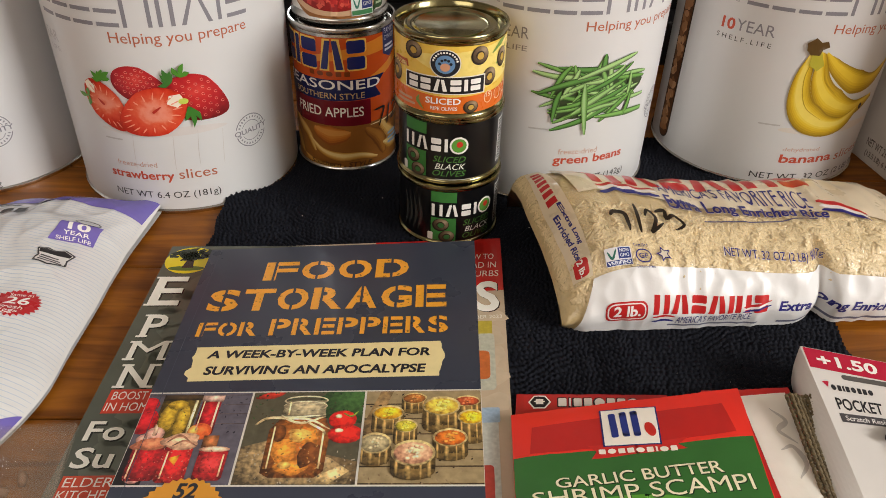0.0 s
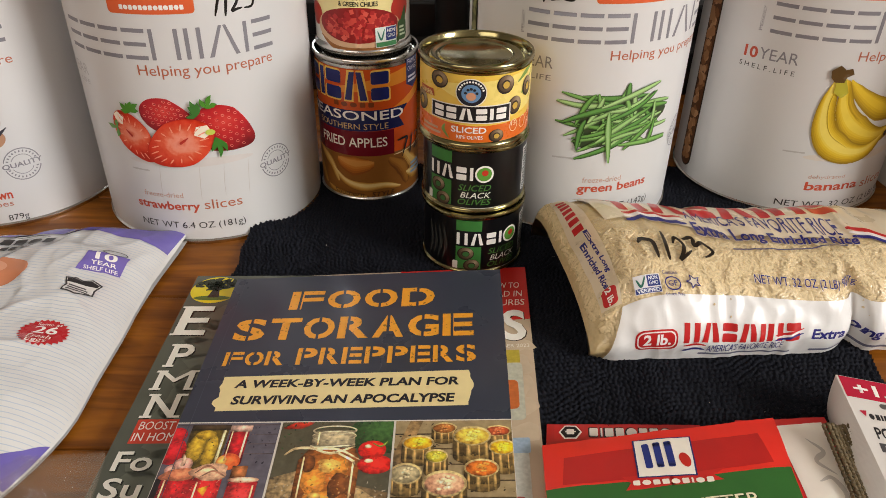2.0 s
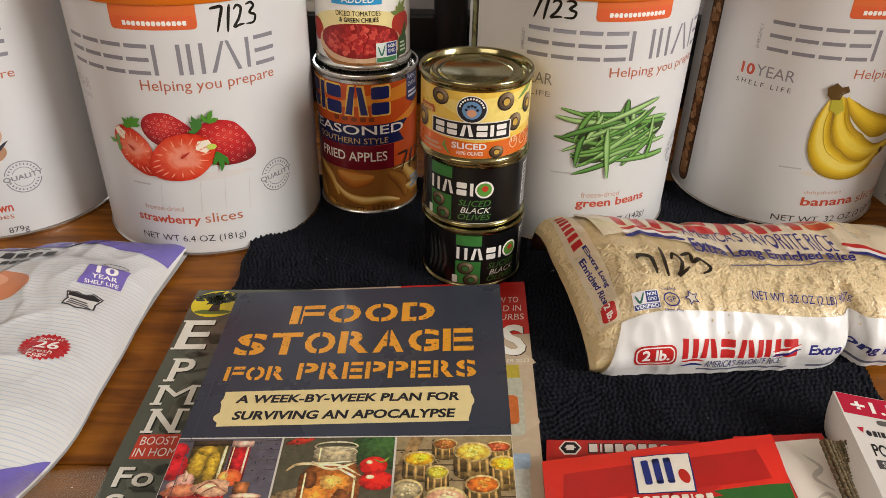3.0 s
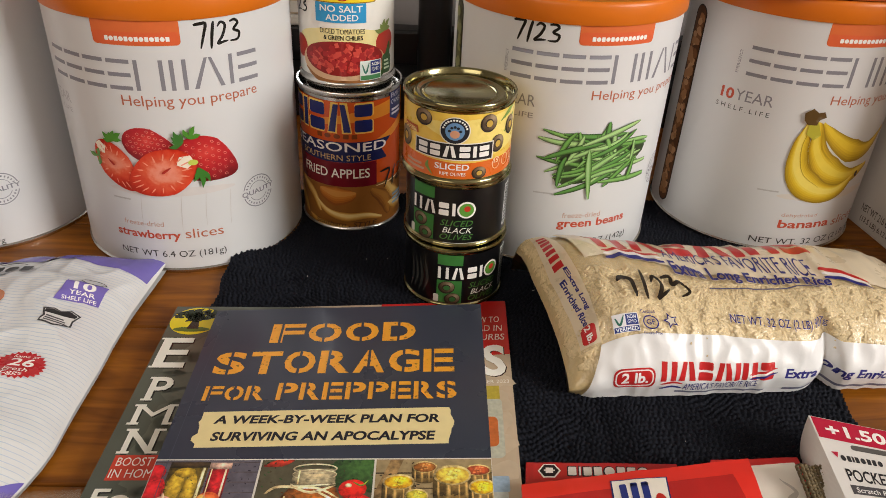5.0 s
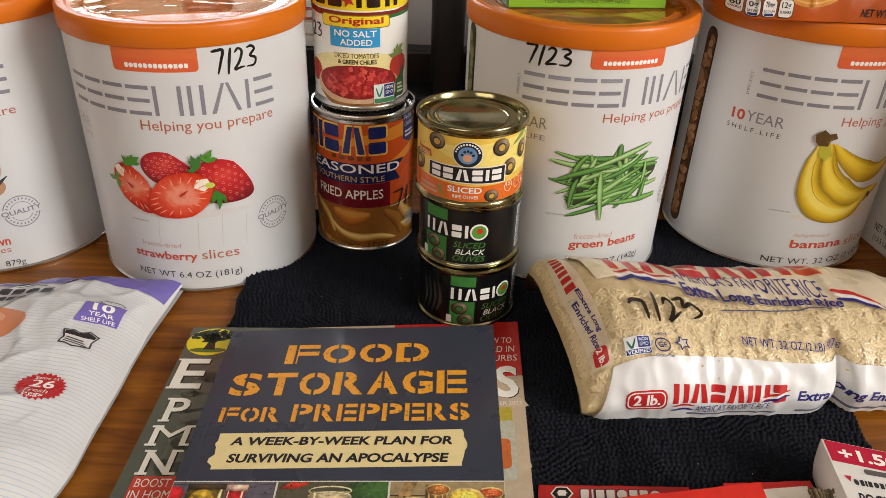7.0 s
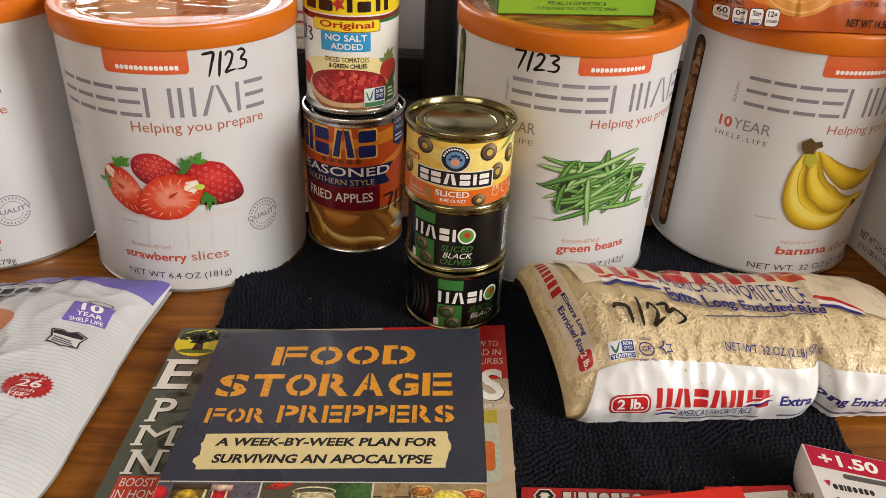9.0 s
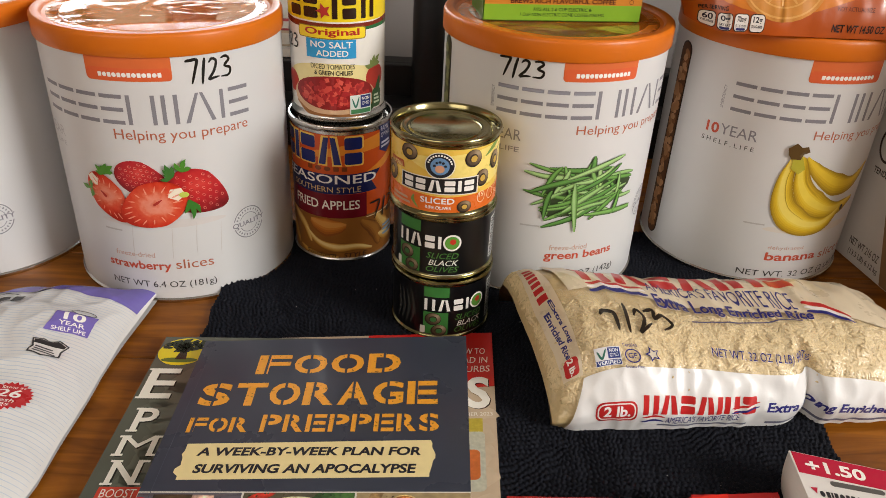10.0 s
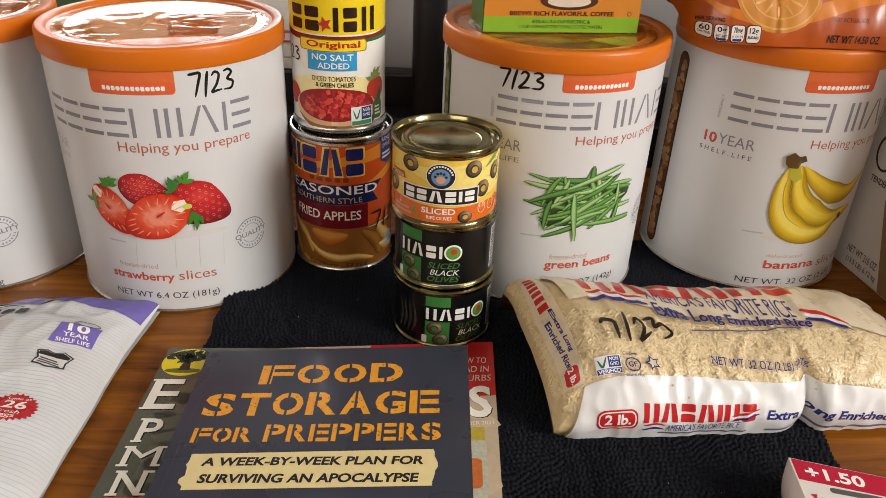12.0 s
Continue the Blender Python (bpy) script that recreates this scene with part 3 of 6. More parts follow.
def big_can(x, y, z, label, z_lid=0.0):
    t = thing("food_can", label, "can", "large storage cans")
    t.matrix_world = pose(x, y, z)
    r = 0.0782
    part("label", lathe([(r, 0.0035), (r, 0.1745)], 200), WHITE_LABEL, t, "satin white paper label", smooth=True)
    part("base_rim", lathe([(0, 0.003), (r - 0.004, 0.003), (r - 0.003, 0.0), (r + 0.0008, 0.0), (r + 0.0012, 0.0008), (r + 0.0012, 0.0026), (r - 0.0004, 0.0036)], 128), TIN, t, "steel base rim", True, 40)
    rim = ((0.0002, 0.1768), (0.0013, 0.1768), (0.0017, 0.1774), (0.0017, 0.1882), (0.0012, 0.1898), (0.0000, 0.1908), (-0.0040, 0.1910), (-0.0052, 0.1904), (-0.0062, 0.1886), (-0.0085, 0.1880))
    lid = part("lid", lathe([(r + q, h - 0.0030) for q, h in rim], 160), ORANGE_LID, t, "orange plastic snap lid", True, 35)
    disc = ((-0.0085, 0.1880), (-0.0150, 0.1880), (-0.0160, 0.1884), (-0.0172, 0.1880), (-0.0782, 0.1876))
    part("lid_disc", lathe([(r + q, h - 0.0030) for q, h in disc], 160), LID_TOP, lid, "thin rippled glossy lid disc", True, 35)
    return t


def essentials(t, tab, tz, ex0, ex1, ez0, ez1, hx0, hx1, hz0, hz1):
    fn = cylinder(0.0782)
    G(t, fn, RR(tab[0], tz[0], tab[1], tz[1], 2.5), ink("d86c38"), 1, "orange_tab", label="orange printed tab below the lid")
    G(t, fn, RR(tab[0] + 0.5, tz[0] + 0.5, tab[1] - 0.5, tz[0] + 8, 2.2), ink("da6238"), 2, "orange_tab")
    m = tz[0] + 2.6
    G(t, fn, blocks("rorororororor", tab[0] + 8, m, tab[1] - 6, m + 2.8), WHITE_INK, 3, "maker_mark")
    G(t, fn, blocks(WORDMARK, ex0, ez0, ex1, ez1, 0.12, 2.5), GREY, 1, "maker_mark", label="large grey maker's mark as plain shapes")
    G(t, fn, T("Helping you prepare", hx0, hz0, hx1, hz1), RUST, 1, "lettering")
    return fn


strawberry_can = big_can(-0.1171, 0.5898, 0.0, "large white storage can of strawberry slices with an orange lid")
fn = essentials(strawberry_can, (-24.5, 27), (159, 175.5), -69, 74.5, 131.5, 150.5, -13, 72.5, 119.5, 128.3)
G(strawberry_can, fn, date_mark(35, 156, 63.5, 171.5, 2.0), MARKER, 1, "handwriting", label="handwritten black marker date")
G(strawberry_can, fn, [T("YEAR", -82, 114, -57.5, 121)], ink("b5b2b4"), 1, "lettering")
G(strawberry_can, fn, [T("LIFE", -72, 107.5, -58, 110.5)], ink("b5b2b4"), 1, "lettering")
strawberries(strawberry_can, fn)
quality_stamp(strawberry_can, fn, 66.5, 52.5)
G(strawberry_can, fn, [S([(x, z), (x - 1.5, z - 14 - 3 * (k % 2)), (x - 2, z - 26)], 0.3, 0.2, 0.4) for k, (x, z) in enumerate(((-12, 60), (14, 60), (30, 62), (46, 60)))], ink("c9c4c0"), 1, "faint_print_line")
G(strawberry_can, fn, T("freeze-dried", -28, 36.4, 0, 40.2), PALE_RUST, 1, "lettering")
G(strawberry_can, fn, T("strawberry", -35, 24.8, 10, 33.2, 0.022), RUST_BOLD, 1, "lettering")
G(strawberry_can, fn, T("slices", 13, 27.3, 38, 34.5), RUST, 1, "lettering")
G(strawberry_can, fn, T("NET WT 6.4 OZ (181g)", -34.5, 11.0, 38.5, 17.5), DARK, 1, "lettering")
G(strawberry_can, fn, bars(-33, 55, -20, 57, 1), ink("b9b6b4"), 1, "printed_bar")

bean_can = big_can(0.1524, 0.6073, 0.003, "large white storage can of green beans with an orange lid")
fn = essentials(bean_can, (-5, 46.5), (161.5, 175.5), -46.5, 95, 136.8, 155.5, 8, 94, 124.5, 132.5)
G(bean_can, fn, date_mark(-47, 160.5, -17, 173.5, 2.0), MARKER, 1, "handwriting", label="handwritten black marker date")
G(bean_can, fn, T("EMERGENCY", -57, 145, -43, 147.2, 0, 0, 90), GREY, 1, "lettering")
G(bean_can, fn, [T("YEAR", -50, 119, -27.5, 126.5)], GREY, 1, "lettering")
G(bean_can, fn, [T("LIFE", -42, 111, -28, 114.5)], GREY, 1, "lettering")
beans(bean_can, fn, 16, 86)
quality_stamp(bean_can, fn, 86, 62)
G(bean_can, fn, T("freeze-dried", 0, 40.0, 28, 44.2), PALE_RUST, 1, "lettering")
G(bean_can, fn, T("green beans", -3, 30.5, 51, 39.0, 0.022), RUST_BOLD, 1, "lettering")
G(bean_can, fn, T("NET WT 5 OZ (142g)", -14, 16.0, 56, 22.5), DARK, 1, "lettering")
G(bean_can, fn, bars(-22, 58, -9, 60, 1), ink("b9b6b4"), 1, "printed_bar")

banana_can = big_can(0.3301, 0.6360, 0.003, "large white storage can of banana slices with an orange lid")
fn = essentials(banana_can, (-14, 39), (158.5, 175.5), -58.5, 85, 130.8, 151.5, 1, 88, 116.5, 125)
G(banana_can, fn, T("EMERGENCY", -73.5, 138, -57, 140.2, 0, 0, 90), GREY, 1, "lettering")
G(banana_can, fn, T("10", -73, 111.5, -63, 119.5, 0.03), RUST_BOLD, 1, "lettering")
G(banana_can, fn, T("YEAR", -62, 112.3, -35.5, 120), GREY, 1, "lettering")
G(banana_can, fn, T("S H E L F . L I F E", -75, 104.6, -36, 108.0, 0.0), DARK, 1, "lettering")
bananas(banana_can, fn)
G(banana_can, fn, T("dehydrated", -8, 29.8, 20, 33.6), PALE_RUST, 1, "lettering")
G(banana_can, fn, T("banana", -8.5, 21.0, 34, 28.0, 0.022), RUST_BOLD, 1, "lettering")
G(banana_can, fn, T("slices", 38, 20.0, 70, 27.5), RUST, 1, "lettering")
G(banana_can, fn, T("NET WT. 32 OZ (2 LB) 907g", -26, 5.5, 84, 12.0), DARK, 1, "lettering")
G(banana_can, fn, bars(-30, 50, -15, 52, 1), ink("b9b6b4"), 1, "printed_bar")


def product_window(t, x0, x1, z0, z1, code, seed, colours):
    """A tall slot printed on the label, filled with a picture of the dried food."""
    fn = cylinder(0.0782)
    rnd = random.Random(seed)
    G(t, fn, RR(x0 - 1.0, z0 - 1.0, x1 + 1.0, z1 + 1.0, (x1 - x0) / 2 + 0.9), BLACK_INK, 1, "picture_frame")
    G(t, fn, RR(x0, z0, x1, z1, (x1 - x0) / 2 - 0.05), ink(code), 2, "picture", label="printed strip of dried food pieces")
    for k, c in enumerate(colours):
        out = [E(rnd.uniform(x0 + 3, x1 - 3), rnd.uniform(z0 + 5, z1 - 5), rnd.uniform(1.8, 3.4), rnd.uniform(2.2, 4.2), rnd.uniform(0, 180), 10, 0.08) for _ in range(32)]
        G(t, fn, out, ink(c), 3 + k, "picture", clip=(x0 + 0.4, z0 + 2, x1 - 0.4, z1 - 2))


product_window(banana_can, -116, -103, 10, 166, "5d3a24", 3, ["a8754c", "8a5a38", "c79b72", "b3835a"])
product_window(bean_can, -108, -97, 40, 172, "3c3a22", 4, ["6b6a40", "565532", "85855a"])

potato_can = big_can(-0.2810, 0.6030, 0.0, "large white storage can of potatoes with an orange lid")
fn = essentials(potato_can, (-38, 13), (159, 175.5), -83, 61.5, 130, 149, -26, 62, 114, 122)
quality_stamp(potato_can, fn, 49, 46)
G(potato_can, fn, [E(28, 78, 16, 11, 10)], ink("c9a78c"), 1, "picture", label="printed potato pieces")
G(potato_can, fn, [E(20, 66, 14, 8, -15), E(36, 66, 8, 6, 20)], ink("b58a6c"), 2, "picture")
G(potato_can, fn, [S([(24, 70), (34, 66), (46, 74)], 1, 1, 4)], ink("3c3c44"), 3, "picture")
G(potato_can, fn, T("wn", 27.5, 22, 37, 27, 0.022), RUST_BOLD, 1, "lettering")
G(potato_can, fn, T("potatoes", 6, 15, 36, 20), RUST, 1, "lettering")
G(potato_can, fn, T("879g", 30, 3.5, 43, 9.5), DARK, 1, "lettering")


# ---- small cans ----
def small_can(label, x, y, z, r, h, seam, label_mat, z0, z1, group=""):
    t = thing("tin_can", label, "can", group)
    t.matrix_world = pose(x, y, z)
    part("label", lathe([(r, z0), (r, z1)], 128), label_mat, t, smooth=True)
    can_ends(t, r, h, seam, z0, z1)
    return t, cylinder(r)


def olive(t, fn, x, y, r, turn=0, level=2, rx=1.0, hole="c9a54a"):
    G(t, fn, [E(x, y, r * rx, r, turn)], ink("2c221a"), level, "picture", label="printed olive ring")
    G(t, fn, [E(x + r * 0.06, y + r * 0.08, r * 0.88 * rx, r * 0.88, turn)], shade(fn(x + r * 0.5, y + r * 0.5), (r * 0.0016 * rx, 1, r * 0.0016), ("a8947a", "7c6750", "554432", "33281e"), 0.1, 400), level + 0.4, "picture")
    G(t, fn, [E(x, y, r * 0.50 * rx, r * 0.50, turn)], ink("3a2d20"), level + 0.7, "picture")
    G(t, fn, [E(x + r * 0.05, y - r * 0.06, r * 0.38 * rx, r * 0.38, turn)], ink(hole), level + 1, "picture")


# fried apples
apple_can, fn = small_can("tall orange and red can of fried apples on the towel", -0.0003, 0.6061, 0.003, 0.0372, 0.1100, TIN, ink("c9501a", 0.25, 0.5), 0.006, 0.1035)
Z = -3
G(apple_can, fn, [P((-58, 84 + Z), (10, 100 + Z), (58, 109 + Z), (58, 96 + Z), (10, 92 + Z)), P((20, 76 + Z), (58, 92 + Z), (58, 84 + Z), (24, 72 + Z))], ink("e08a2c", 0.25, 0.5), 1, "printed_ray")
G(apple_can, fn, R(-58, 3, 58, 42 + Z), photo("8a5622", 0.35, 45), 1, "picture", label="printed apple slices in syrup")
AMBER = ("7c4c1c", "a06a28", "bb8638", "cb9a4a", "d8b064", "e4c684")
apple_clip = (-58, 3.5, 58, 41.5 + Z)
for line, w, tones in (([(-52, 30), (-44, 20), (-36, 8)], 13, AMBER[:4]), ([(30, 38), (40, 26), (50, 22)], 12, AMBER[1:5]), ([(-47, 40), (-38, 34), (-28, 27), (-22, 14)], 10, AMBER[:5]), ([(18, 34), (30, 24), (34, 10)], 13, ("6f3e14", "85501c", "965f24", "a26b2a")), ([(-22, 33), (-9, 30), (6, 31)], 17, ("8a4a16", "a35a1a", "b4681f", "bf762c", "ca8a40")), ([(-27, 25), (-16, 16), (-2, 12.5), (14, 13), (27, 9)], 9, AMBER[:6]), ([(33, 18), (42, 16), (52, 12)], 11, AMBER[1:6]), ([(-34, 8), (-20, 4), (0, 4)], 8, AMBER[:4])):
    soft(apple_can, fn, line, w, tones, 2 + 0.012 * w, "printed apple slice", (0.05, 0.16), apple_clip)
G(apple_can, fn, [S([(22, 40 + Z), (38, 41 + Z), (58, 43 + Z)], 0.6, 0.6, 1.0)], ink("ecd2a4"), 5, "picture")
G(apple_can, fn, blocks("hihah", -52, 83 + Z, 20.5, 106 + Z, 0.10, 6.5), ink("e9c05a", 0.25, 0.5), 2, "maker_mark")
G(apple_can, fn, blocks("hihah", -50.8, 84.2 + Z, 19.3, 104.8 + Z, 0.16, 4.6), ink("232a66", 0.25, 0.5), 3, "maker_mark", label="navy maker's mark as plain shapes")
G(apple_can, fn, blocks("roorr", -22, 79 + Z, 8, 82.5 + Z, 0.4), ink("7a3a14", 0.25, 0.5), 2, "maker_mark")
G(apple_can, fn, P((-58, 60 + Z), (32, 61 + Z), (27, 69 + Z), (36, 77 + Z), (-58, 76 + Z)), ink("1d2250", 0.25, 0.5), 2, "banner", label="navy printed banner")
G(apple_can, fn, T("SEASONED", -50, 69 + Z, 31, 76 + Z, 0.01), ink("e8e2dc"), 3, "lettering")
G(apple_can, fn, T("SOUTHERN STYLE", -38, 62 + Z, 18, 66.5 + Z), ink("c9a870"), 3, "lettering")
G(apple_can, fn, R(-46, 41 + Z, 22.5, 60.5 + Z), ink("6e1420", 0.25, 0.5), 2.4, "panel", label="dark red printed panel")
G(apple_can, fn, T("FRIED APPLES", -37, 48 + Z, 17, 55.5 + Z, 0.01), ink("eadfd4"), 3, "lettering")
G(apple_can, fn, T("Southern . STYLE", -26, 7.5 + Z, 22, 11.5 + Z, 0.01, 0.2), ink("3a2010"), 8, "lettering")
G(apple_can, fn, P((35, 91 + Z), (43, 87 + Z), (52, 91 + Z), (52, 111 + Z), (35, 111 + Z)), ink("28305e"), 2, "flag")
G(apple_can, fn, [T("FAMILY", 36.5, 105 + Z, 50, 108.5 + Z), T("OWNED", 36.5, 100 + Z, 50, 103.5 + Z)], ink("d5d2dc"), 3, "lettering")
G(apple_can, fn, bars(37, 92 + Z, 50, 98 + Z, 2), ink("d5d2dc"), 3, "printed_bar")
G(apple_can, fn, date_mark(25, 37 + Z, 62, 52 + Z, 1.7), MARKER, 9, "handwriting", label="handwritten black marker date")
G(apple_can, fn, bars(38, 19 + Z, 54, 30 + Z, 3), ink("8fa5b8"), 8, "printed_bar")

# diced tomatoes
tomato_can, fn = small_can("white and yellow can of diced tomatoes stacked on another can", -0.0022, 0.6132, 0.1130, 0.0336, 0.102, TIN, ink("ece9e2", 0.25, 0.5), 0.006, 0.096)
Z = -116.5
G(tomato_can, fn, R(-62, 186 + Z, 62, 209 + Z), ink("ecd025", 0.25, 0.5), 1, "band", label="yellow printed band")
G(tomato_can, fn, P((-62, 184 + Z), (-30, 181 + Z), (30, 181 + Z), (62, 184 + Z), (62, 188 + Z), (30, 185 + Z), (-30, 185 + Z), (-62, 188 + Z)), ink("7a2a1a", 0.25, 0.5), 2, "band")
G(tomato_can, fn, P((18, 180 + Z), (62, 181 + Z), (62, 184 + Z), (18, 182 + Z)), ink("2f6a3c", 0.25, 0.5), 3, "band")
G(tomato_can, fn, blocks("hh", -33, 188 + Z, -9, 204 + Z, 0.2) + blocks("ihn", 1, 188 + Z, 31, 204 + Z, 0.3, 3.6), ink("2a1a14", 0.25, 0.5), 3, "maker_mark", label="black maker's mark as plain shapes")
G(tomato_can, fn, burst(-5, 193 + Z, 5.4, 5, 0.55), ink("b5342c"), 4, "star")
G(tomato_can, fn, RR(-25, 174.5 + Z, 24, 183 + Z, 2), ink("8a6a1c"), 4, "plaque")
G(tomato_can, fn, RR(-24.2, 175.1 + Z, 23.2, 182.4 + Z, 1.8), ink("f0d428"), 5, "plaque")
G(tomato_can, fn, T("Original", -19, 175.9 + Z, 19, 181.8 + Z, 0.025), ink("b22a1e"), 6, "lettering")
G(tomato_can, fn, R(-18.5, 161.5 + Z, 16.5, 174.3 + Z), ink("2f97cf"), 4, "panel", label="light blue printed panel")
G(tomato_can, fn, [T("NO SALT", -15, 168.6 + Z, 14, 173 + Z, 0.015), T("ADDED", -11, 162.9 + Z, 11, 167 + Z, 0.015)], WHITE_INK, 5, "lettering")
G(tomato_can, fn, [E(0, 146 + Z, 38, 12)], ink("efe0a0", 0.25, 0.5), 1, "glow_print")
G(tomato_can, fn, [T("DICED TOMATOES", -15.5, 154 + Z, 15.5, 157.4 + Z, 0.02), T("& GREEN CHILIES", -13, 149.8 + Z, 14, 153 + Z, 0.02)], BLACK_INK, 3, "lettering")
G(tomato_can, fn, [E(33, 146 + Z, 9, 9), E(-36, 141 + Z, 8, 8)], ink("b8392c"), 2, "picture", label="printed tomato")
leaves(tomato_can, fn, 32, 154 + Z, 5, 8, 10, 170, 3, "7a8a4a")
G(tomato_can, fn, [S([(38, 146 + Z), (34, 132 + Z), (27, 122 + Z)], 2, 3, 8)], ink("3a5a2c"), 3, "picture")
G(tomato_can, fn, E(0, 134 + Z, 32.5, 14.5), ink("d6b08c"), 4, "picture", label="printed bowl of diced tomato")
G(tomato_can, fn, [S([(-30, 128 + Z), (-18, 121.5 + Z), (0, 119.5 + Z), (18, 121.5 + Z), (30, 128 + Z)], 1.5, 1.5, 4.5)], ink("a06a3c"), 4.5, "picture")
G(tomato_can, fn, E(0, 137 + Z, 29.5, 12.2), ink("8f1f1f"), 5, "picture")
rnd = random.Random(8)
for k, c in enumerate(("c8403a", "b52f2f", "d65a4c", "cc4a40", "a82a2c")):
    out = []
    for _ in range(26):
        a, q = rnd.uniform(0, 6.283), math.sqrt(rnd.random()) * 0.9
        x, y, s, d = 28 * q * math.cos(a), 137 + Z + 11 * q * math.sin(a), rnd.uniform(1.6, 2.6), rnd.uniform(0, 1.5)
        out.append(P(*[(x + s * math.cos(d + i * 1.571 + rnd.uniform(-0.2, 0.2)), y + s * math.sin(d + i * 1.571)) for i in range(4)]))
    G(tomato_can, fn, out, ink(c), 5.6 + 0.6 * k, "picture")
G(tomato_can, fn, R(11.5, 121.5 + Z, 27.5, 135.5 + Z), ink("dfe6e2"), 10, "badge")
G(tomato_can, fn, R(19, 126 + Z, 27, 135 + Z), ink("2a3a78"), 11, "badge")
G(tomato_can, fn, [T("NON", 20, 131.5 + Z, 26, 134 + Z, 0.02), T("GMO", 20, 128 + Z, 26, 130.5 + Z, 0.02)], WHITE_INK, 12, "lettering")
G(tomato_can, fn, R(12, 122 + Z, 27, 125.2 + Z), ink("4a8a5a"), 11, "badge")
G(tomato_can, fn, [S([(13, 133 + Z), (15.5, 127 + Z), (18, 134 + Z)], 0.8, 0.8, 1.4)], ink("3d7a6a"), 11, "badge")
G(tomato_can, fn, RR(29, 124 + Z, 38, 138 + Z, 3), ink("3c5a34"), 10, "badge")
G(tomato_can, fn, bars(30.5, 127 + Z, 36.5, 135 + Z, 3), ink("c5d2b8"), 11, "printed_bar")
G(tomato_can, fn, date_mark(-50, 164 + Z, -27, 175 + Z, 1.6), MARKER, 3, "handwriting")

# olives, three stacked cans
YELLOW = ink("ecc654", 0.28, 0.5)
pearl_can, fn = small_can("yellow and orange can of sliced olives on two black cans", 0.0754, 0.5095, 0.0925, 0.0335, 0.0509, GOLD_TIN, YELLOW, 0.0045, 0.0455, "stacked olive cans")
Z = -92.5
pearl_wrap = fn


def fn(x, y, lift=0.0):
    return pearl_wrap(x, y * 0.935, lift)


G(pearl_can, fn, [P((-30, 134 + Z), (40, 141 + Z), (60, 141 + Z), (60, 120 + Z), (20, 112 + Z))], ink("f3dc7c", 0.28, 0.5), 1, "band")
G(pearl_can, fn, P((-62, 97.5 + Z), (62, 97.5 + Z), (62, 112 + Z), (30, 109.5 + Z), (0, 108.5 + Z), (-62, 112 + Z)), ink("dd6a22", 0.28, 0.5), 1.5, "band", label="orange printed band")
G(pearl_can, fn, [S([(26, 134 + Z), (34, 139 + Z), (40, 141 + Z)], 1, 0.5, 3.5), S([(30, 126 + Z), (36, 130 + Z), (41, 137 + Z)], 1, 0.5, 3.5), S([(-16, 98.5 + Z), (-20, 104 + Z), (-19, 108 + Z)], 0.6, 0.5, 2.5)], ink("7c9a4a"), 2.5, "picture", label="printed olive leaf")
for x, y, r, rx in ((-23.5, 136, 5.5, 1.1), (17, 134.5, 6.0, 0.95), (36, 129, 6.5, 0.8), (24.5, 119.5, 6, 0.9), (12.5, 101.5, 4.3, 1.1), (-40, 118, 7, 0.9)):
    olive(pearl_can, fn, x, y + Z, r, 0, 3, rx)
G(pearl_can, fn, P((-29, 111 + Z), (21, 110 + Z), (21, 122.5 + Z), (-29, 122 + Z)), ink("e8e2d8"), 5, "panel")
G(pearl_can, fn, P((-28.3, 111.7 + Z), (20.2, 110.7 + Z), (20.2, 121.8 + Z), (-28.3, 121.3 + Z)), ink("1c1a1c"), 5.6, "panel", label="black printed name panel")
G(pearl_can, fn, blocks("hhahih", -26, 112.6 + Z, 18, 120.2 + Z, 0.22, 2.2), WHITE_INK, 6, "maker_mark", label="white maker's mark as plain shapes")
G(pearl_can, fn, E(-3.4, 130.5 + Z, 9, 9), ink("e9e4d8"), 6.2, "roundel")
G(pearl_can, fn, E(-3.4, 130.5 + Z, 8.4, 8.4), ink("22242c"), 6.6, "roundel")
G(pearl_can, fn, E(-3.4, 130 + Z, 5.6, 5.8), ink("6a92bc"), 7, "roundel")
G(pearl_can, fn, E(-3.4, 128.2 + Z, 2.8, 2.6), ink("d29a78"), 7.5, "roundel")
G(pearl_can, fn, [E(-3.4 + 3.4 * math.cos(a), 129 + Z + 4.0 * math.sin(a), 0.9, 0.9, 0, 8) for a in (0.35, 1.0, 1.57, 2.15, 2.8)], ink("22242c"), 8, "roundel")
G(pearl_can, fn, [E(-3.4 + 7 * math.cos(a), 130.5 + Z + 7 * math.sin(a), 0.7, 0.7, 0, 6) for a in (0.25 + 0.24 * k for k in range(12))], WHITE_INK, 8, "roundel")
G(pearl_can, fn, P((-41, 123 + Z), (-27, 124 + Z), (-28, 128.5 + Z), (-41, 128 + Z)), ink("b5562a"), 3, "flag")
G(pearl_can, fn, T("CALIFORNIA", -40, 124 + Z, -28.5, 127 + Z, 0.02), ink("f0d890"), 4, "lettering")
G(pearl_can, fn, T("SLICED", -14.8, 103.6 + Z, 6.2, 107.8 + Z, 0.02), WHITE_INK, 3, "lettering")
G(pearl_can, fn, T("RIPE OLIVES", -11.5, 99.6 + Z, 4.2, 102 + Z, 0.01), WHITE_INK, 3, "lettering")
G(pearl_can, fn, ring(24.5, 106 + Z, 3.2, 4.2, 0.5), ink("f0d0a8"), 3, "badge")
G(pearl_can, fn, T("15", 22.6, 106 + Z, 26.4, 109 + Z, 0.02), ink("f0d0a8"), 3, "lettering")
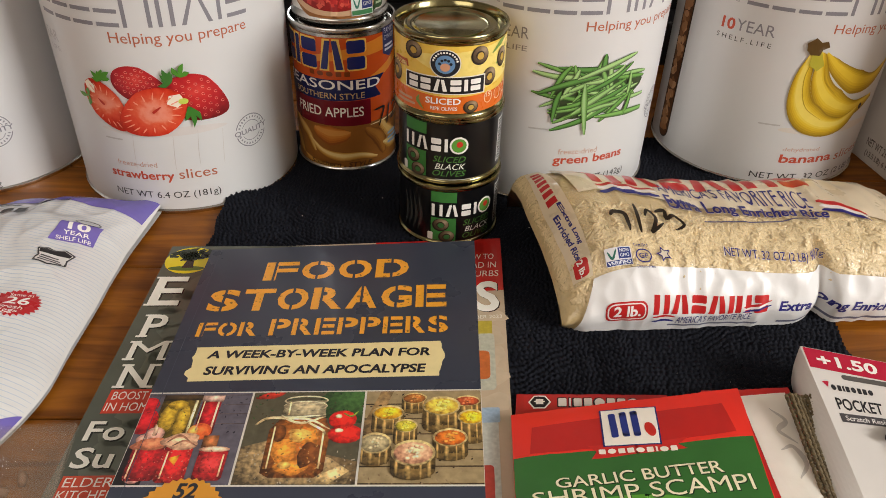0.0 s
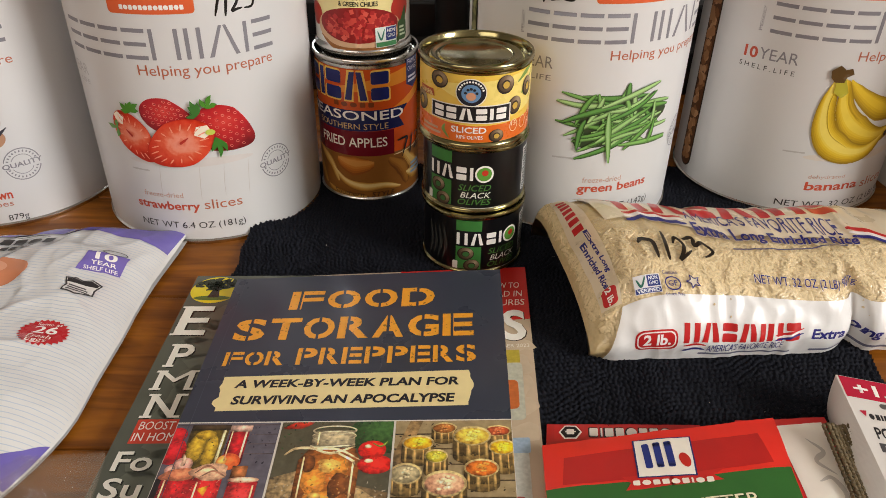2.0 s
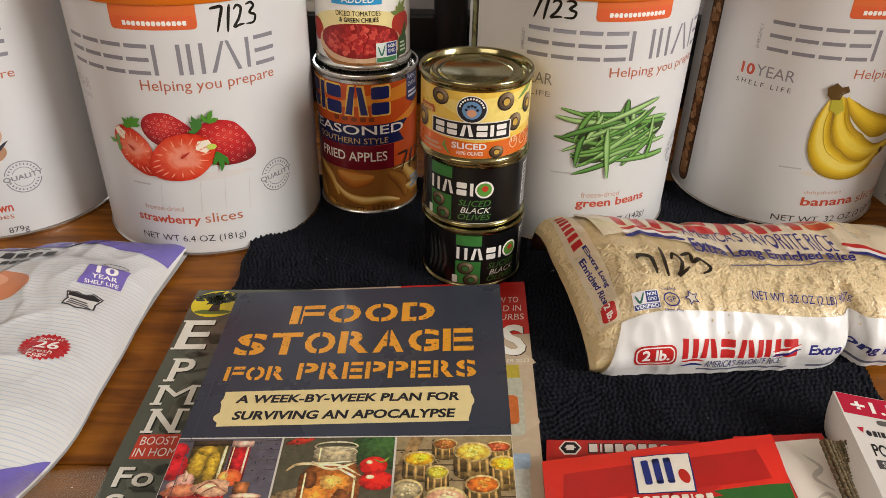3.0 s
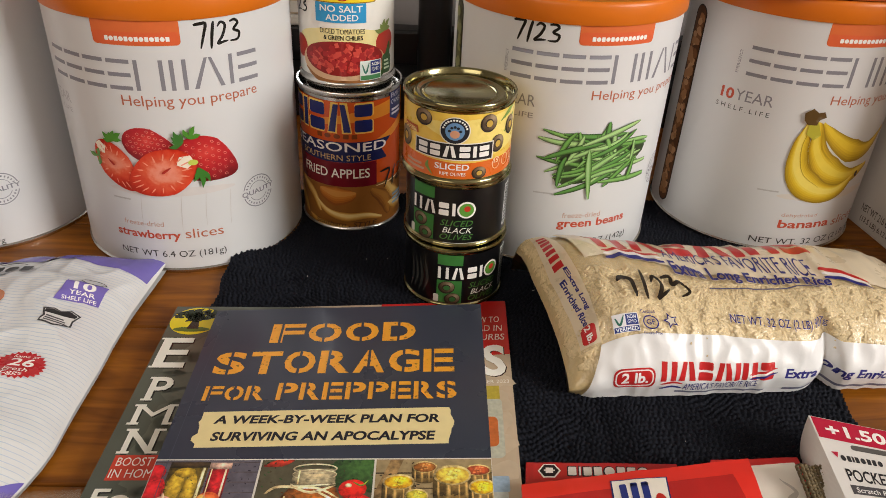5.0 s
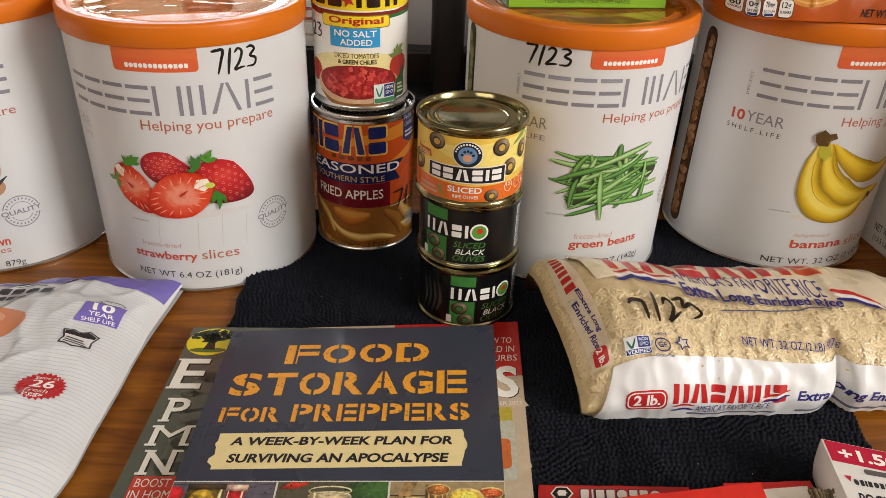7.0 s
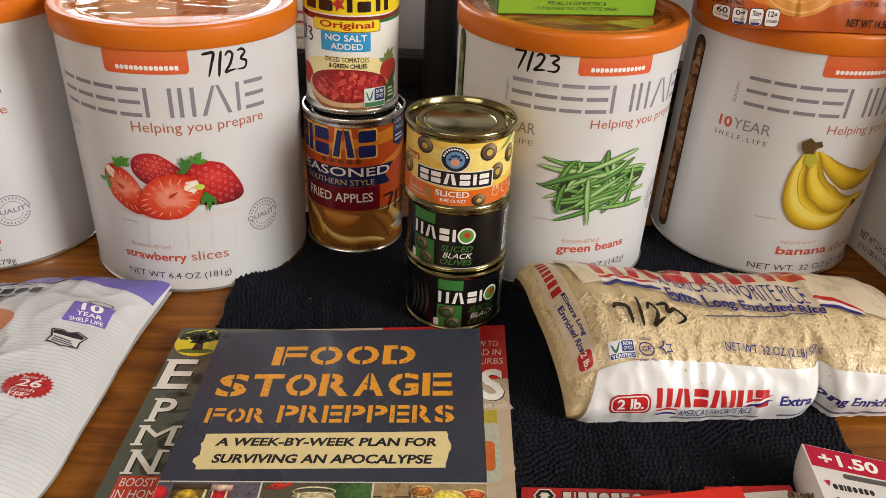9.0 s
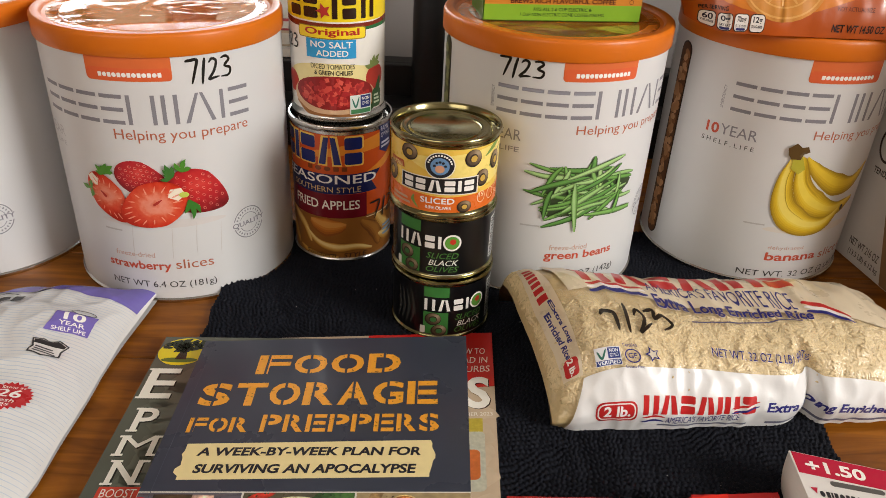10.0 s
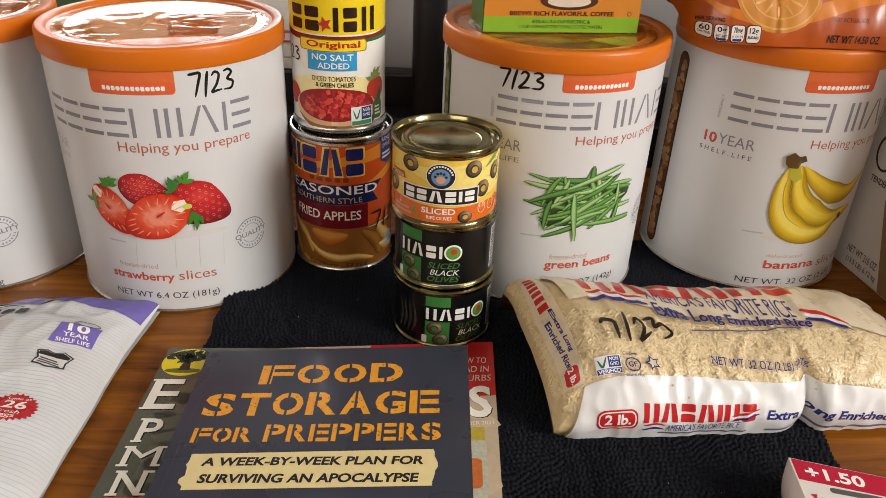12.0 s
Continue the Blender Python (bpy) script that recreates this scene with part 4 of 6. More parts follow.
G(pearl_can, fn, [ring(33, 106 + Z, 3.4, 4.2, 0.5), ring(42, 107 + Z, 3.4, 4.2, 0.5)], ink("f0d0a8"), 3, "badge")
G(pearl_can, fn, bars(-38, 100 + Z, -22, 106 + Z, 2), ink("c9a080"), 3, "printed_bar")


def black_olive_can(x, y, z, dx, label):
    t, fn = small_can(label, x, y, z, 0.0328, 0.0452, GOLD_TIN, ink("0d0d0f", 0.3, 0.3), 0.004, 0.0415, "stacked olive cans")
    G(t, fn, R(-32 + dx, 4.5, -15.5 + dx, 41), photo("3f7d3b", 0.25, 120), 1, "band", label="green printed band")
    G(t, fn, [S([(-54 + dx + 4 * k, 8 + (k % 2)), (-51 + dx + 4 * k, 20), (-53 + dx + 4 * k, 34)], 0.8, 0.8, 2.4) for k in range(4)], ink("3a3a38", 0.25, 0.5), 1, "picture")
    G(t, fn, R(-33 + dx, 21.8, -14.5 + dx, 33.5), ink("0d0d0f", 0.3, 0.3), 2, "panel")
    G(t, fn, blocks("nahi", -31.5 + dx, 23.2, -1.8 + dx, 32.0, 0.26, 2.0), WHITE_INK, 3, "maker_mark", label="white maker's mark as plain shapes")
    G(t, fn, [E(5 + dx, 27.6, 5.8, 5.8)], WHITE_INK, 3, "maker_mark")
    G(t, fn, [E(5 + dx, 27.6, 4.6, 4.6)], ink("5f9a3c"), 3.6, "maker_mark")
    G(t, fn, [E(5.4 + dx, 28.4, 2.0, 2.0)], ink("c23a24"), 4, "maker_mark")
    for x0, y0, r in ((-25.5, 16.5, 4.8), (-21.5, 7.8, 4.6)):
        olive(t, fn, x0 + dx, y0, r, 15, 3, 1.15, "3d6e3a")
    G(t, fn, RR(-34 + dx, 4.6, -30.5 + dx, 10.5, 0.8), ink("d8d6cc"), 4, "badge")
    G(t, fn, T("SLICED", -11 + dx, 16.0, 9.5 + dx, 20.2, 0, 0.3), ink("52863f"), 3, "lettering")
    G(t, fn, T("BLACK", -9.5 + dx, 11.0, 9.5 + dx, 15.0, 0, 0.3), WHITE_INK, 3, "lettering")
    G(t, fn, T("OLIVES", -11 + dx, 6.2, 10 + dx, 10.2, 0, 0.3), ink("52863f"), 3, "lettering")
    G(t, fn, bars(-9 + dx, 3.2, 16 + dx, 4.6, 1), ink("c9c9c4"), 3, "printed_bar")
    G(t, fn, R(36, 8, 46, 38), ink("cfcfcc"), 2, "panel")
    G(t, fn, [R(37, 9 + 1.4 * k, 45, 9.6 + 1.4 * k + 0.4 * (k % 2)) for k in range(20)], BLACK_INK, 3, "printed_bar")
    return t


black_olive_can(0.0769, 0.5100, 0.0478, 0, "black and green can of sliced olives in a stack")
black_olive_can(0.0774, 0.5068, 0.0030, 20, "black and green can of sliced olives standing on the towel")


PAPER = mat("page_paper", (0.72, 0.68, 0.60), 0.8, vary=0.08, scale=300)


# ---- towel ----
def build_towel():
    nx, ny, x0, x1, y0, y1 = 700, 800, -0.0795, 0.3030, 0.2050, 0.6350
    X, Y = np.meshgrid(np.linspace(x0, x1, nx + 1), np.linspace(y0, y1, ny + 1), indexing="ij")
    wx = X + 0.0010 * np.sin(Y * 190 + 1.0) + 0.0006 * np.sin(Y * 610)
    wy = Y + 0.0009 * np.sin(X * 230) + 0.0006 * np.sin(X * 540 + 2.0)
    bi = np.floor(wx / 0.034 + 0.35 * np.sin(wy * 62)).astype(int)
    bj = np.floor(wy / 0.025 + 0.35 * np.sin(wx * 71)).astype(int)
    turn = np.array([0.0, 0.0, 0.55, -0.55, 0.0])[(bi * 7 + bj * 11 + bi * bj) % 5]
    p, q = wx * np.cos(turn) + wy * np.sin(turn), wy * np.cos(turn) - wx * np.sin(turn)
    row = np.floor(q / 0.0033)
    bump = np.abs(np.sin(np.pi * q / 0.0033)) ** 0.7 * (0.3 + 0.7 * np.abs(np.sin(np.pi * (p / 0.0030 + 0.5 * row))) ** 0.6)
    Z = 0.0006 + 0.0030 * bump + 0.0005 * np.random.RandomState(4).rand(nx + 1, ny + 1) + 0.0006 * (1 + np.sin(X * 45 + 2 * np.sin(Y * 38)))
    edge = np.minimum(np.minimum(X - x0, x1 - X), np.minimum(Y - y0, y1 - Y))
    Z = np.where(edge < 0.003, Z * 0.8, Z)
    corner = np.exp(-(((X - x0) / 0.022) ** 2 + ((Y - 0.530) / 0.014) ** 2))
    XX = X + 0.0012 * np.sin(Y * 160) + 0.006 * np.maximum(0, (Y - 0.5))
    YY = Y + 0.0010 * np.sin(X * 140)
    Z = Z + 0.0075 * corner
    verts = np.stack([XX.ravel(), YY.ravel(), Z.ravel()], 1).tolist()
    idx = np.arange((nx + 1) * (ny + 1)).reshape(nx + 1, ny + 1)
    faces = np.stack([idx[:-1, :-1].ravel(), idx[1:, :-1].ravel(), idx[1:, 1:].ravel(), idx[:-1, 1:].ravel()], 1).tolist()
    me = bpy.data.meshes.new("towel")
    me.from_pydata(verts, [], faces)
    me.materials.append(NAVY_CLOTH)
    me.polygons.foreach_set("use_smooth", [True] * len(me.polygons))
    tagged(new("towel", me), "dark navy woven cotton towel spread on the table", "towel")


build_towel()


def build_lint():
    """Loose pale fibres caught on the weave."""
    rnd = random.Random(14)
    bm = bmesh.new()
    for k in range(14):
        x, y, a = rnd.uniform(-0.06, 0.29), rnd.uniform(0.33, 0.58), rnd.uniform(0, 3.14)
        le = rnd.uniform(0.0003, 0.0014)
        m = Matrix.LocRotScale((x, y, 0.0040), Euler((0, 0, a)), (le, 0.00018, 0.00018))
        bmesh.ops.create_icosphere(bm, subdivisions=1, radius=1.0, matrix=m)
    ob = new("lint", bm_to("lint", bm, PAPER))
    tagged(ob, "scattered pale lint fibres on the navy towel", "lint", kind="stuff")


build_lint()


def solid_sheet(name, fn, x0, y0, x1, y1, nx, ny, floor, material, parent, label=""):
    """A block whose top follows fn and whose foot follows floor(x, y, top)."""
    bm = bmesh.new()
    top, low = [], []
    for i in range(nx + 1):
        a, b = [], []
        for j in range(ny + 1):
            x, y = x0 + (x1 - x0) * i / nx, y0 + (y1 - y0) * j / ny
            p = fn(x, y)
            a.append(bm.verts.new(p))
            b.append(bm.verts.new((p.x, p.y, floor(x, y, p.z))))
        top.append(a)
        low.append(b)
    for i in range(nx):
        for j in range(ny):
            bm.faces.new((top[i][j], top[i + 1][j], top[i + 1][j + 1], top[i][j + 1]))
            bm.faces.new((low[i][j + 1], low[i + 1][j + 1], low[i + 1][j], low[i][j]))
    rim = [(i, 0) for i in range(nx)] + [(nx, j) for j in range(ny)] + [(i, ny) for i in range(nx, 0, -1)] + [(0, j) for j in range(ny, 0, -1)]
    for k, (i, j) in enumerate(rim):
        i2, j2 = rim[(k + 1) % len(rim)]
        bm.faces.new((top[i][j], low[i][j], low[i2][j2], top[i2][j2]))
    bmesh.ops.recalc_face_normals(bm, faces=bm.faces)
    return part(name, bm, material, parent, label, True, 40)


GLOSSY = 0.22


def gloss(code):
    return ink(code, GLOSSY, 0.5)


# ---- magazines ----
def build_magazines():
    t = thing("magazine", "glossy magazine with a red corner lying under a book", "magazine", "reading pile")
    fn = bilinear((-0.0950, 0.2130, 0.0048), (0.1040, 0.2160, 0.0048), (-0.0910, 0.4620, 0.0048), (0.1120, 0.4810, 0.0048), 201, 266)
    solid_sheet("cover", fn, 0, 0, 201, 266, 4, 4, lambda x, y, z: z - 0.0014, PAPER, t, "cream page block")
    G(t, fn, R(0, 0, 201, 266), photo("c6b096", 0.2, 60.0, 0.25, 0.4), 2, "cover_print", 40, "glossy printed cover")
    X = 201
    G(t, fn, P((120, 266), (201, 266), (201, 211), (120, 208)), gloss("cf2a26"), 3, "panel", 20, "red printed corner")
    G(t, fn, [T("OW TO", X - 22, 243, X - 5, 249, 0, 0.1), T("EAD IN", X - 22, 234, X - 3.5, 240, 0, 0.1), T("BURBS", X - 21, 225, X - 2.5, 231, 0, 0.1)], ink("f3dcd2"), 4, "lettering")
    G(t, fn, T("S", X - 16.4, 190.4, X - 2.4, 219.4, 0.03), gloss("3a2a22"), 4.5, "lettering")
    G(t, fn, T("S", X - 17, 191, X - 3, 220, 0.03), ink("f3efe6"), 5, "lettering")
    G(t, fn, T("MBER 2023", X - 20, 185, X - 2, 188, 0.01), ink("e8e2d6"), 4, "lettering")
    G(t, fn, [E(X - 8, 120 + 17 * k, 9, 6, 40 * k, 14, 0.15) for k in range(5)], photo("c2ae94", 0.25, 90.0), 2.6, "picture")
    G(t, fn, [R(X - 19, 172, X - 8, 183)], photo("b5a23c"), 3, "picture")
    G(t, fn, [RR(X - 21, 128, X - 7, 172, 3)], photo("b9b8a6"), 3.5, "picture", label="printed glass jar")
    G(t, fn, [RR(X - 20, 136, X - 10, 158, 3)], photo("c46a34"), 4, "picture")
    G(t, fn, [RR(X - 22, 40, X - 7, 108, 3)], photo("c2c2b8"), 3.5, "picture", label="printed glass jar")
    G(t, fn, [RR(X - 22, 106, X - 6, 116, 1)], photo("9fb4c8"), 4, "picture", label="pale blue jar lid")
    G(t, fn, [RR(X - 20, 58, X - 10, 80, 2)], photo("b04438"), 4, "picture")
    t = thing("magazine", "grey-green glossy magazine with a tree emblem under a book", "magazine", "reading pile")
    fn = bilinear((-0.1050, 0.2050, 0.0066), (0.0850, 0.2100, 0.0068), (-0.0990, 0.4630, 0.0066), (0.0900, 0.4690, 0.0068), 186, 258)
    solid_sheet("cover", fn, 0, 0, 186, 258, 4, 4, lambda x, y, z: z - 0.0014, PAPER, t, "cream page block")
    G(t, fn, R(0, 0, 186, 258), photo("585b50", 0.25, 30.0, 0.25, 0.4), 2, "cover_print", 40, "mottled grey-green printed cover")
    G(t, fn, [E(20 + 3 * (k % 4), 20 + 14 * k, 14, 9, 30 * k, 14, 0.15) for k in range(15)], photo("64675a", 0.3, 40.0, 0.25, 0.4), 2.4, "cover_print")
    G(t, fn, E(15, 243, 14.8, 13.6), gloss("e2cf2a"), 3, "emblem", label="yellow round tree emblem")
    G(t, fn, [E(15 + 11.5 * math.cos(2.4 * k) * (k % 5) / 4.2, 248 + 5.6 * math.sin(2.4 * k) * (k % 5) / 4.2, 2.6 + 0.7 * (k % 3), 1.7 + 0.4 * (k % 2), 40 * k, 10, 0.2) for k in range(30)], gloss("27321a"), 4, "emblem")
    G(t, fn, [P((14, 246), (17, 246), (19, 235), (12, 235))], gloss("2e2418"), 4, "emblem")
    G(t, fn, [E(15, 234.5, 11, 2.4)], gloss("5d7030"), 3.6, "emblem")
    for word, x0, y0, x1, y1 in (("E", 2.5, 199, 20, 226), ("P", 7, 172, 19, 191), ("M", 6, 154, 25, 169), ("N", 8, 134, 23, 151), ("Fo", 5, 100, 23, 112), ("Su", 5, 84, 23, 96)):
        G(t, fn, T(word, x0 + 0.8, y0 - 0.7, x1 + 0.8, y1 - 0.7, 0.02), gloss("2a2c26"), 3, "lettering")
        G(t, fn, T(word, x0, y0, x1, y1, 0.015), ink("ece8dc"), 4, "lettering")
        if len(word) == 1:
            for sx in (x0, x1 - 1.2):
                if word in "EP" and sx > x0:
                    continue
                G(t, fn, [R(sx - 1.6, y0, sx + 4.4, y0 + 1.5), R(sx - 1.6, y1 - 1.5, sx + 4.4, y1)], ink("ece8dc"), 4.4, "serif")
    G(t, fn, R(7, 117, 34, 133), gloss("cf4632"), 3, "panel", label="red printed panel")
    G(t, fn, [T("BOOST", 9, 126, 26, 131.5), T("IN HOM", 8, 118.5, 28, 124)], ink("f3e6dc"), 4, "lettering")
    G(t, fn, R(5, 66, 34, 80), gloss("cf4e34"), 3, "panel")
    G(t, fn, [T("ELDERB", 6.5, 73.8, 32, 78.8), T("KITCHEN", 6, 67, 31, 72)], ink("f3e6dc"), 4, "lettering")


build_magazines()


# ---- book ----
def worn_ink():
    """Orange stencil ink, rubbed through to the dark cover in small spots."""
    m = mat("orange_title_ink", rgb("f8a830"), 0.36, vary=0.15, scale=300, coat=0.1)
    nt = m.node_tree
    b = nt.nodes["Principled BSDF"]
    old = b.inputs["Base Color"].links[0].from_socket
    tc = nt.nodes.new("ShaderNodeTexCoord")
    n = nt.nodes.new("ShaderNodeTexNoise")
    n.inputs["Scale"].default_value, n.inputs["Detail"].default_value = 420, 3
    nt.links.new(tc.outputs["Object"], n.inputs["Vector"])
    r = nt.nodes.new("ShaderNodeValToRGB")
    r.color_ramp.elements[0].position, r.color_ramp.elements[0].color = 0.62, (0, 0, 0, 1)
    r.color_ramp.elements[1].position, r.color_ramp.elements[1].color = 0.68, (0.8, 0.8, 0.8, 1)
    nt.links.new(n.outputs["Fac"], r.inputs["Fac"])
    mix = nt.nodes.new("ShaderNodeMix")
    mix.data_type = "RGBA"
    nt.links.new(r.outputs["Color"], mix.inputs["Factor"])
    nt.links.new(old, mix.inputs["A"])
    mix.inputs["B"].default_value = (*rgb("6a4a1c"), 1)
    nt.links.new(mix.outputs["Result"], b.inputs["Base Color"])
    return m


def build_book():
    t = thing("book", "dark navy paperback book on food storage lying on magazines", "book", "reading pile")
    fn = bilinear((-0.0700, 0.2660, 0.0180), (0.0900, 0.2660, 0.0210), (-0.0710, 0.4540, 0.0112), (0.0930, 0.4550, 0.0210), 160, 184)
    NAVY = mat("navy_book_cover", rgb("3b3f4d"), 0.28, vary=0.22, scale=25, bump=0.03, bump_scale=30, coat=0.10, coat_rough=0.08, spec=0.3)
    solid_sheet("page_block", lambda x, y: fn(x, y, -0.0006), 0.8, -40, 159, 183.2, 10, 10, lambda x, y, z: 0.0072, PAPER, t, "cream page block")
    solid_sheet("cover", fn, 0, -41, 160, 184, 16, 20, lambda x, y, z: z - 0.0005, NAVY, t, "laminated navy cover")
    TITLE = worn_ink()
    for word, x0, y0, x1, y1 in (("FOOD", 37, 150, 121, 168), ("STORAGE", 10.5, 122.5, 143, 142), ("FOR", 10.5, 101.5, 42.5, 113), ("PREPPERS", 49, 101.5, 144, 115)):
        pitch = (x1 - x0 + 0.12 * (x1 - x0) / len(word)) / len(word)
        for k, letter in enumerate(word):
            a = x0 + pitch * k
            G(t, fn, T(letter, a, y0, a + pitch * 0.89, y1, 0.034), TITLE, 1, "lettering", label="orange stencilled title letter")
            cut = 0.43 if letter in "OADGS" else 0.27 if letter in "RPEF" else 0
            if cut:
                G(t, fn, R(a + pitch * cut - 0.7, y0 - 0.5, a + pitch * cut + 0.7, y1 + 0.5), NAVY, 2, "stencil_gap")
    rnd = random.Random(2)
    left = [(14 + rnd.uniform(-1.5, 1.5), 68 + 2.5 * k) for k in range(11)]
    right = [(141 + rnd.uniform(-1.5, 1.5), 95 - 2.5 * k) for k in range(11)]
    G(t, fn, P(*left, *right), ink("f2dea2", 0.42, 0.0, 0.08), 1, "tape_strip", label="cream torn tape strip")
    G(t, fn, T("A WEEK-BY-WEEK PLAN FOR", 21, 84.2, 135, 90.2, 0.032, 0.12), ink("22222a"), 2, "lettering")
    G(t, fn, T("SURVIVING AN APOCALYPSE", 22, 72.3, 133, 78.5, 0.032, 0.12), ink("22222a"), 2, "lettering")
    G(t, fn, S([(6.5, -40), (6.2, 60), (6.5, 183)], 0.25, 0.25, 0.35), ink("454a5a", 0.3, 0.2), 9, "spine_crease")
    # row of three photographs with white rules
    G(t, fn, R(0, 5.2, 160, 60.6), ink("e9e4d8", 0.3, 0.4), 1, "white_rule")
    for a, b, c in ((0.3, 49.8, "66606a"), (50.8, 104.0, "5c5642"), (105.0, 159.8, "a8926a")):
        G(t, fn, R(a, 6, b, 59.8), photo(c, 0.5, 250), 2, "photograph", label="printed photograph of preserved food")

    def g(clip, shapes, code, lv):
        if len(shapes) > 14:
            G(t, fn, shapes, photo(code, 0.3, 300), lv, "photograph", clip=clip)
            return
        for one in shapes:
            xs, ys = [v.co.x for v in one.verts], [v.co.y for v in one.verts]
            w, h = max(xs) - min(xs), max(ys) - min(ys)
            mid = fn(min(xs) + 0.56 * w, min(ys) + 0.60 * h)
            warm = "%02x%02x%02x" % tuple(min(255, int(int(code[i:i + 2], 16) * q)) for i, q in ((0, 1.12), (2, 1.04), (4, 0.88)))
            tones = (tint(warm, 1.62), tint(warm, 1.28), tint(warm, 0.94), tint(warm, 0.48))
            G(t, fn, one, shade(mid, (max(0.0007 * w, 0.001), max(0.0008 * h, 0.001), 1), tones, 0.34, 420), lv, "photograph", clip=clip)
    grain = random.Random(31)

    def speckle(clip, x0, y0, x1, y1, codes, n, size, lv):
        """Small mottled tones of a printed photograph."""
        for q, code in enumerate(codes):
            g(clip, [E(grain.uniform(x0, x1), grain.uniform(y0, y1), size * grain.uniform(0.12, 0.4), size * grain.uniform(0.08, 0.2), grain.uniform(0, 180), 7, 0.1) for _ in range(int(n * 0.7))], code, lv + 0.03 * q)
    c = (0.4, 6.1, 49.7, 59.7)
    speckle(c, 26, 34, 50, 60, ("5a5666", "2e2a36"), 40, 2.2, 2.7)
    g(c, [R(0, 40 + 6 * k, 50, 40.6 + 6 * k) for k in range(4)], "4c4856", 2.5)
    g(c, [R(0, 6, 12, 26)], "1c1416", 2.5)
    g(c, [RR(8, 29, 26, 57.5, 3)], "544a20", 3)
    g(c, [R(8, 55, 26.5, 58.5)], "3a3024", 3.4)
    g(c, [E(13, 44, 4, 9), E(20, 42, 3.2, 10), E(16, 52, 5, 3)], "9a8430", 3.6)
    g(c, [R(23.5, 33, 25, 55)], "d6d2b4", 3.8)
    g(c, [RR(27, 33, 36, 56, 2)], "8e1c26", 3)
    g(c, [R(26.5, 54, 37, 58)], "b09aa0", 3.4)
    g(c, [R(34.2, 35, 35.2, 54)], "e0b8b4", 3.6)
    g(c, [E(30, 35.5, 5.5, 5)], "cf5a34", 4)
    g(c, [E(27, 36, 2.4, 3)], "e09a5a", 4.2)
    g(c, [E(3, 42, 6, 8), E(2, 52, 5, 5)], "a31c28", 3)
    g(c, [E(10, 34, 4.5, 4.2), E(6, 31, 3.5, 3), E(8, 10, 4, 3.5)], "b89096", 4)
    g(c, [S([(9, 40), (10, 36), (10, 33)], 1, 2, 2)], "c9a5a2", 4.2)
    g(c, [RR(3, 8, 17, 28, 2)], "8e1a22", 4.4)
    g(c, [E(10, 28, 8.5, 3.6, 5, 20, 0.08)], "a86a58", 4.8)
    g(c, [RR(17, 7, 30, 27, 2)], "b0242a", 5)
    g(c, [E(23.5, 29.5, 8.5, 5, 0, 20, 0.1)], "c09a90", 5.4)
    g(c, [S([(17, 29), (22, 33), (27, 30)], 0.5, 0.5, 1.4), S([(20, 27), (25, 30), (31, 27)], 0.5, 0.5, 1.2)], "8a645c", 5.6)
    g(c, [RR(33, 8, 46, 25, 2)], "a8242c", 5)
    g(c, [E(39.5, 25, 7, 1.6)], "d5a8a0", 5.4)
    g(c, [RR(35, 12, 44, 21, 2)], "c2343a", 5.4)
    g(c, [P((20, 20), (25, 22), (24, 16))], "d9822c", 5.6)
    g(c, [R(33, 26, 40, 33)], "8a5a3c", 4.4)
    speckle(c, 3, 7, 16, 26, ("c23a3c", "7a1218", "d86a5a"), 24, 1.6, 4.6)
    speckle(c, 17, 7, 30, 26, ("d05a40", "8a161c", "e0a080"), 24, 1.6, 5.2)
    speckle(c, 33, 8, 46, 24, ("d0484a", "8a141c"), 22, 1.6, 5.6)
    speckle(c, 9, 30, 25, 55, ("8f7c2c", "4c4014", "b8a858"), 24, 1.6, 3.9)
    g(c, [R(19, 9, 19.8, 24), R(44, 10, 44.8, 22), R(4.4, 9, 5.2, 25), R(27.8, 36, 28.4, 54)], "e8b8a8", 5.9)
    c = (50.9, 6.1, 103.9, 59.7)
    speckle(c, 51, 6, 104, 24, ("b5a488", "6c5e4a", "c8baa0"), 46, 2.0, 3.6)
    speckle(c, 51, 40, 104, 60, ("243a22", "50462e", "3a5a32"), 36, 2.6, 3.2)
    g(c, [E(98, 52, 16, 12, 0, 20, 0.1)], "2c4a2a", 3)
    g(c, [S([(52, 56), (60, 58), (66, 60)], 2, 2, 5)], "8a2a20", 3)
    g(c, [P((50.5, 6), (50.5, 26), (62, 30), (92, 20), (102, 12), (100, 6))], "9a8a70", 3)
    g(c, [P((62, 6), (104, 6), (104, 18), (90, 22))], "6a5c48", 2.8)
    g(c, [P((86, 10), (97, 16), (101, 13), (92, 6))], "b5a482", 3.4)
    g(c, [E(95, 42, 6.5, 5.5), E(97, 33.5, 8, 5.5)], "c0221c", 4)
    g(c, [E(93, 44, 1.6, 1.2), E(94, 35.5, 2, 1.2)], "f0c8b8", 4.5)
    g(c, [S([(95, 46), (99, 44), (102, 47)], 0.6, 0.6, 1.0)], "6a8a3c", 4.5)
    g(c, [P((62, 36), (62, 12), (66, 9.5), (86, 9.5), (89.5, 13), (90, 36), (87, 43), (66, 43))], "8a5424", 4)
    g(c, [E(70, 24, 6, 8, 20, 16, 0.1), E(80, 32, 6, 5, 0, 16, 0.12), E(75, 15, 8, 4, 0, 16, 0.1)], "b87a34", 4.5)
    g(c, [E(82, 22, 5, 7, -20, 16, 0.1), E(67, 34, 3, 5)], "5f3a1c", 4.6)
    g(c, [E(76, 33, 5, 4, 0, 14, 0.15), E(72, 16, 3, 2)], "cfa05a", 5)
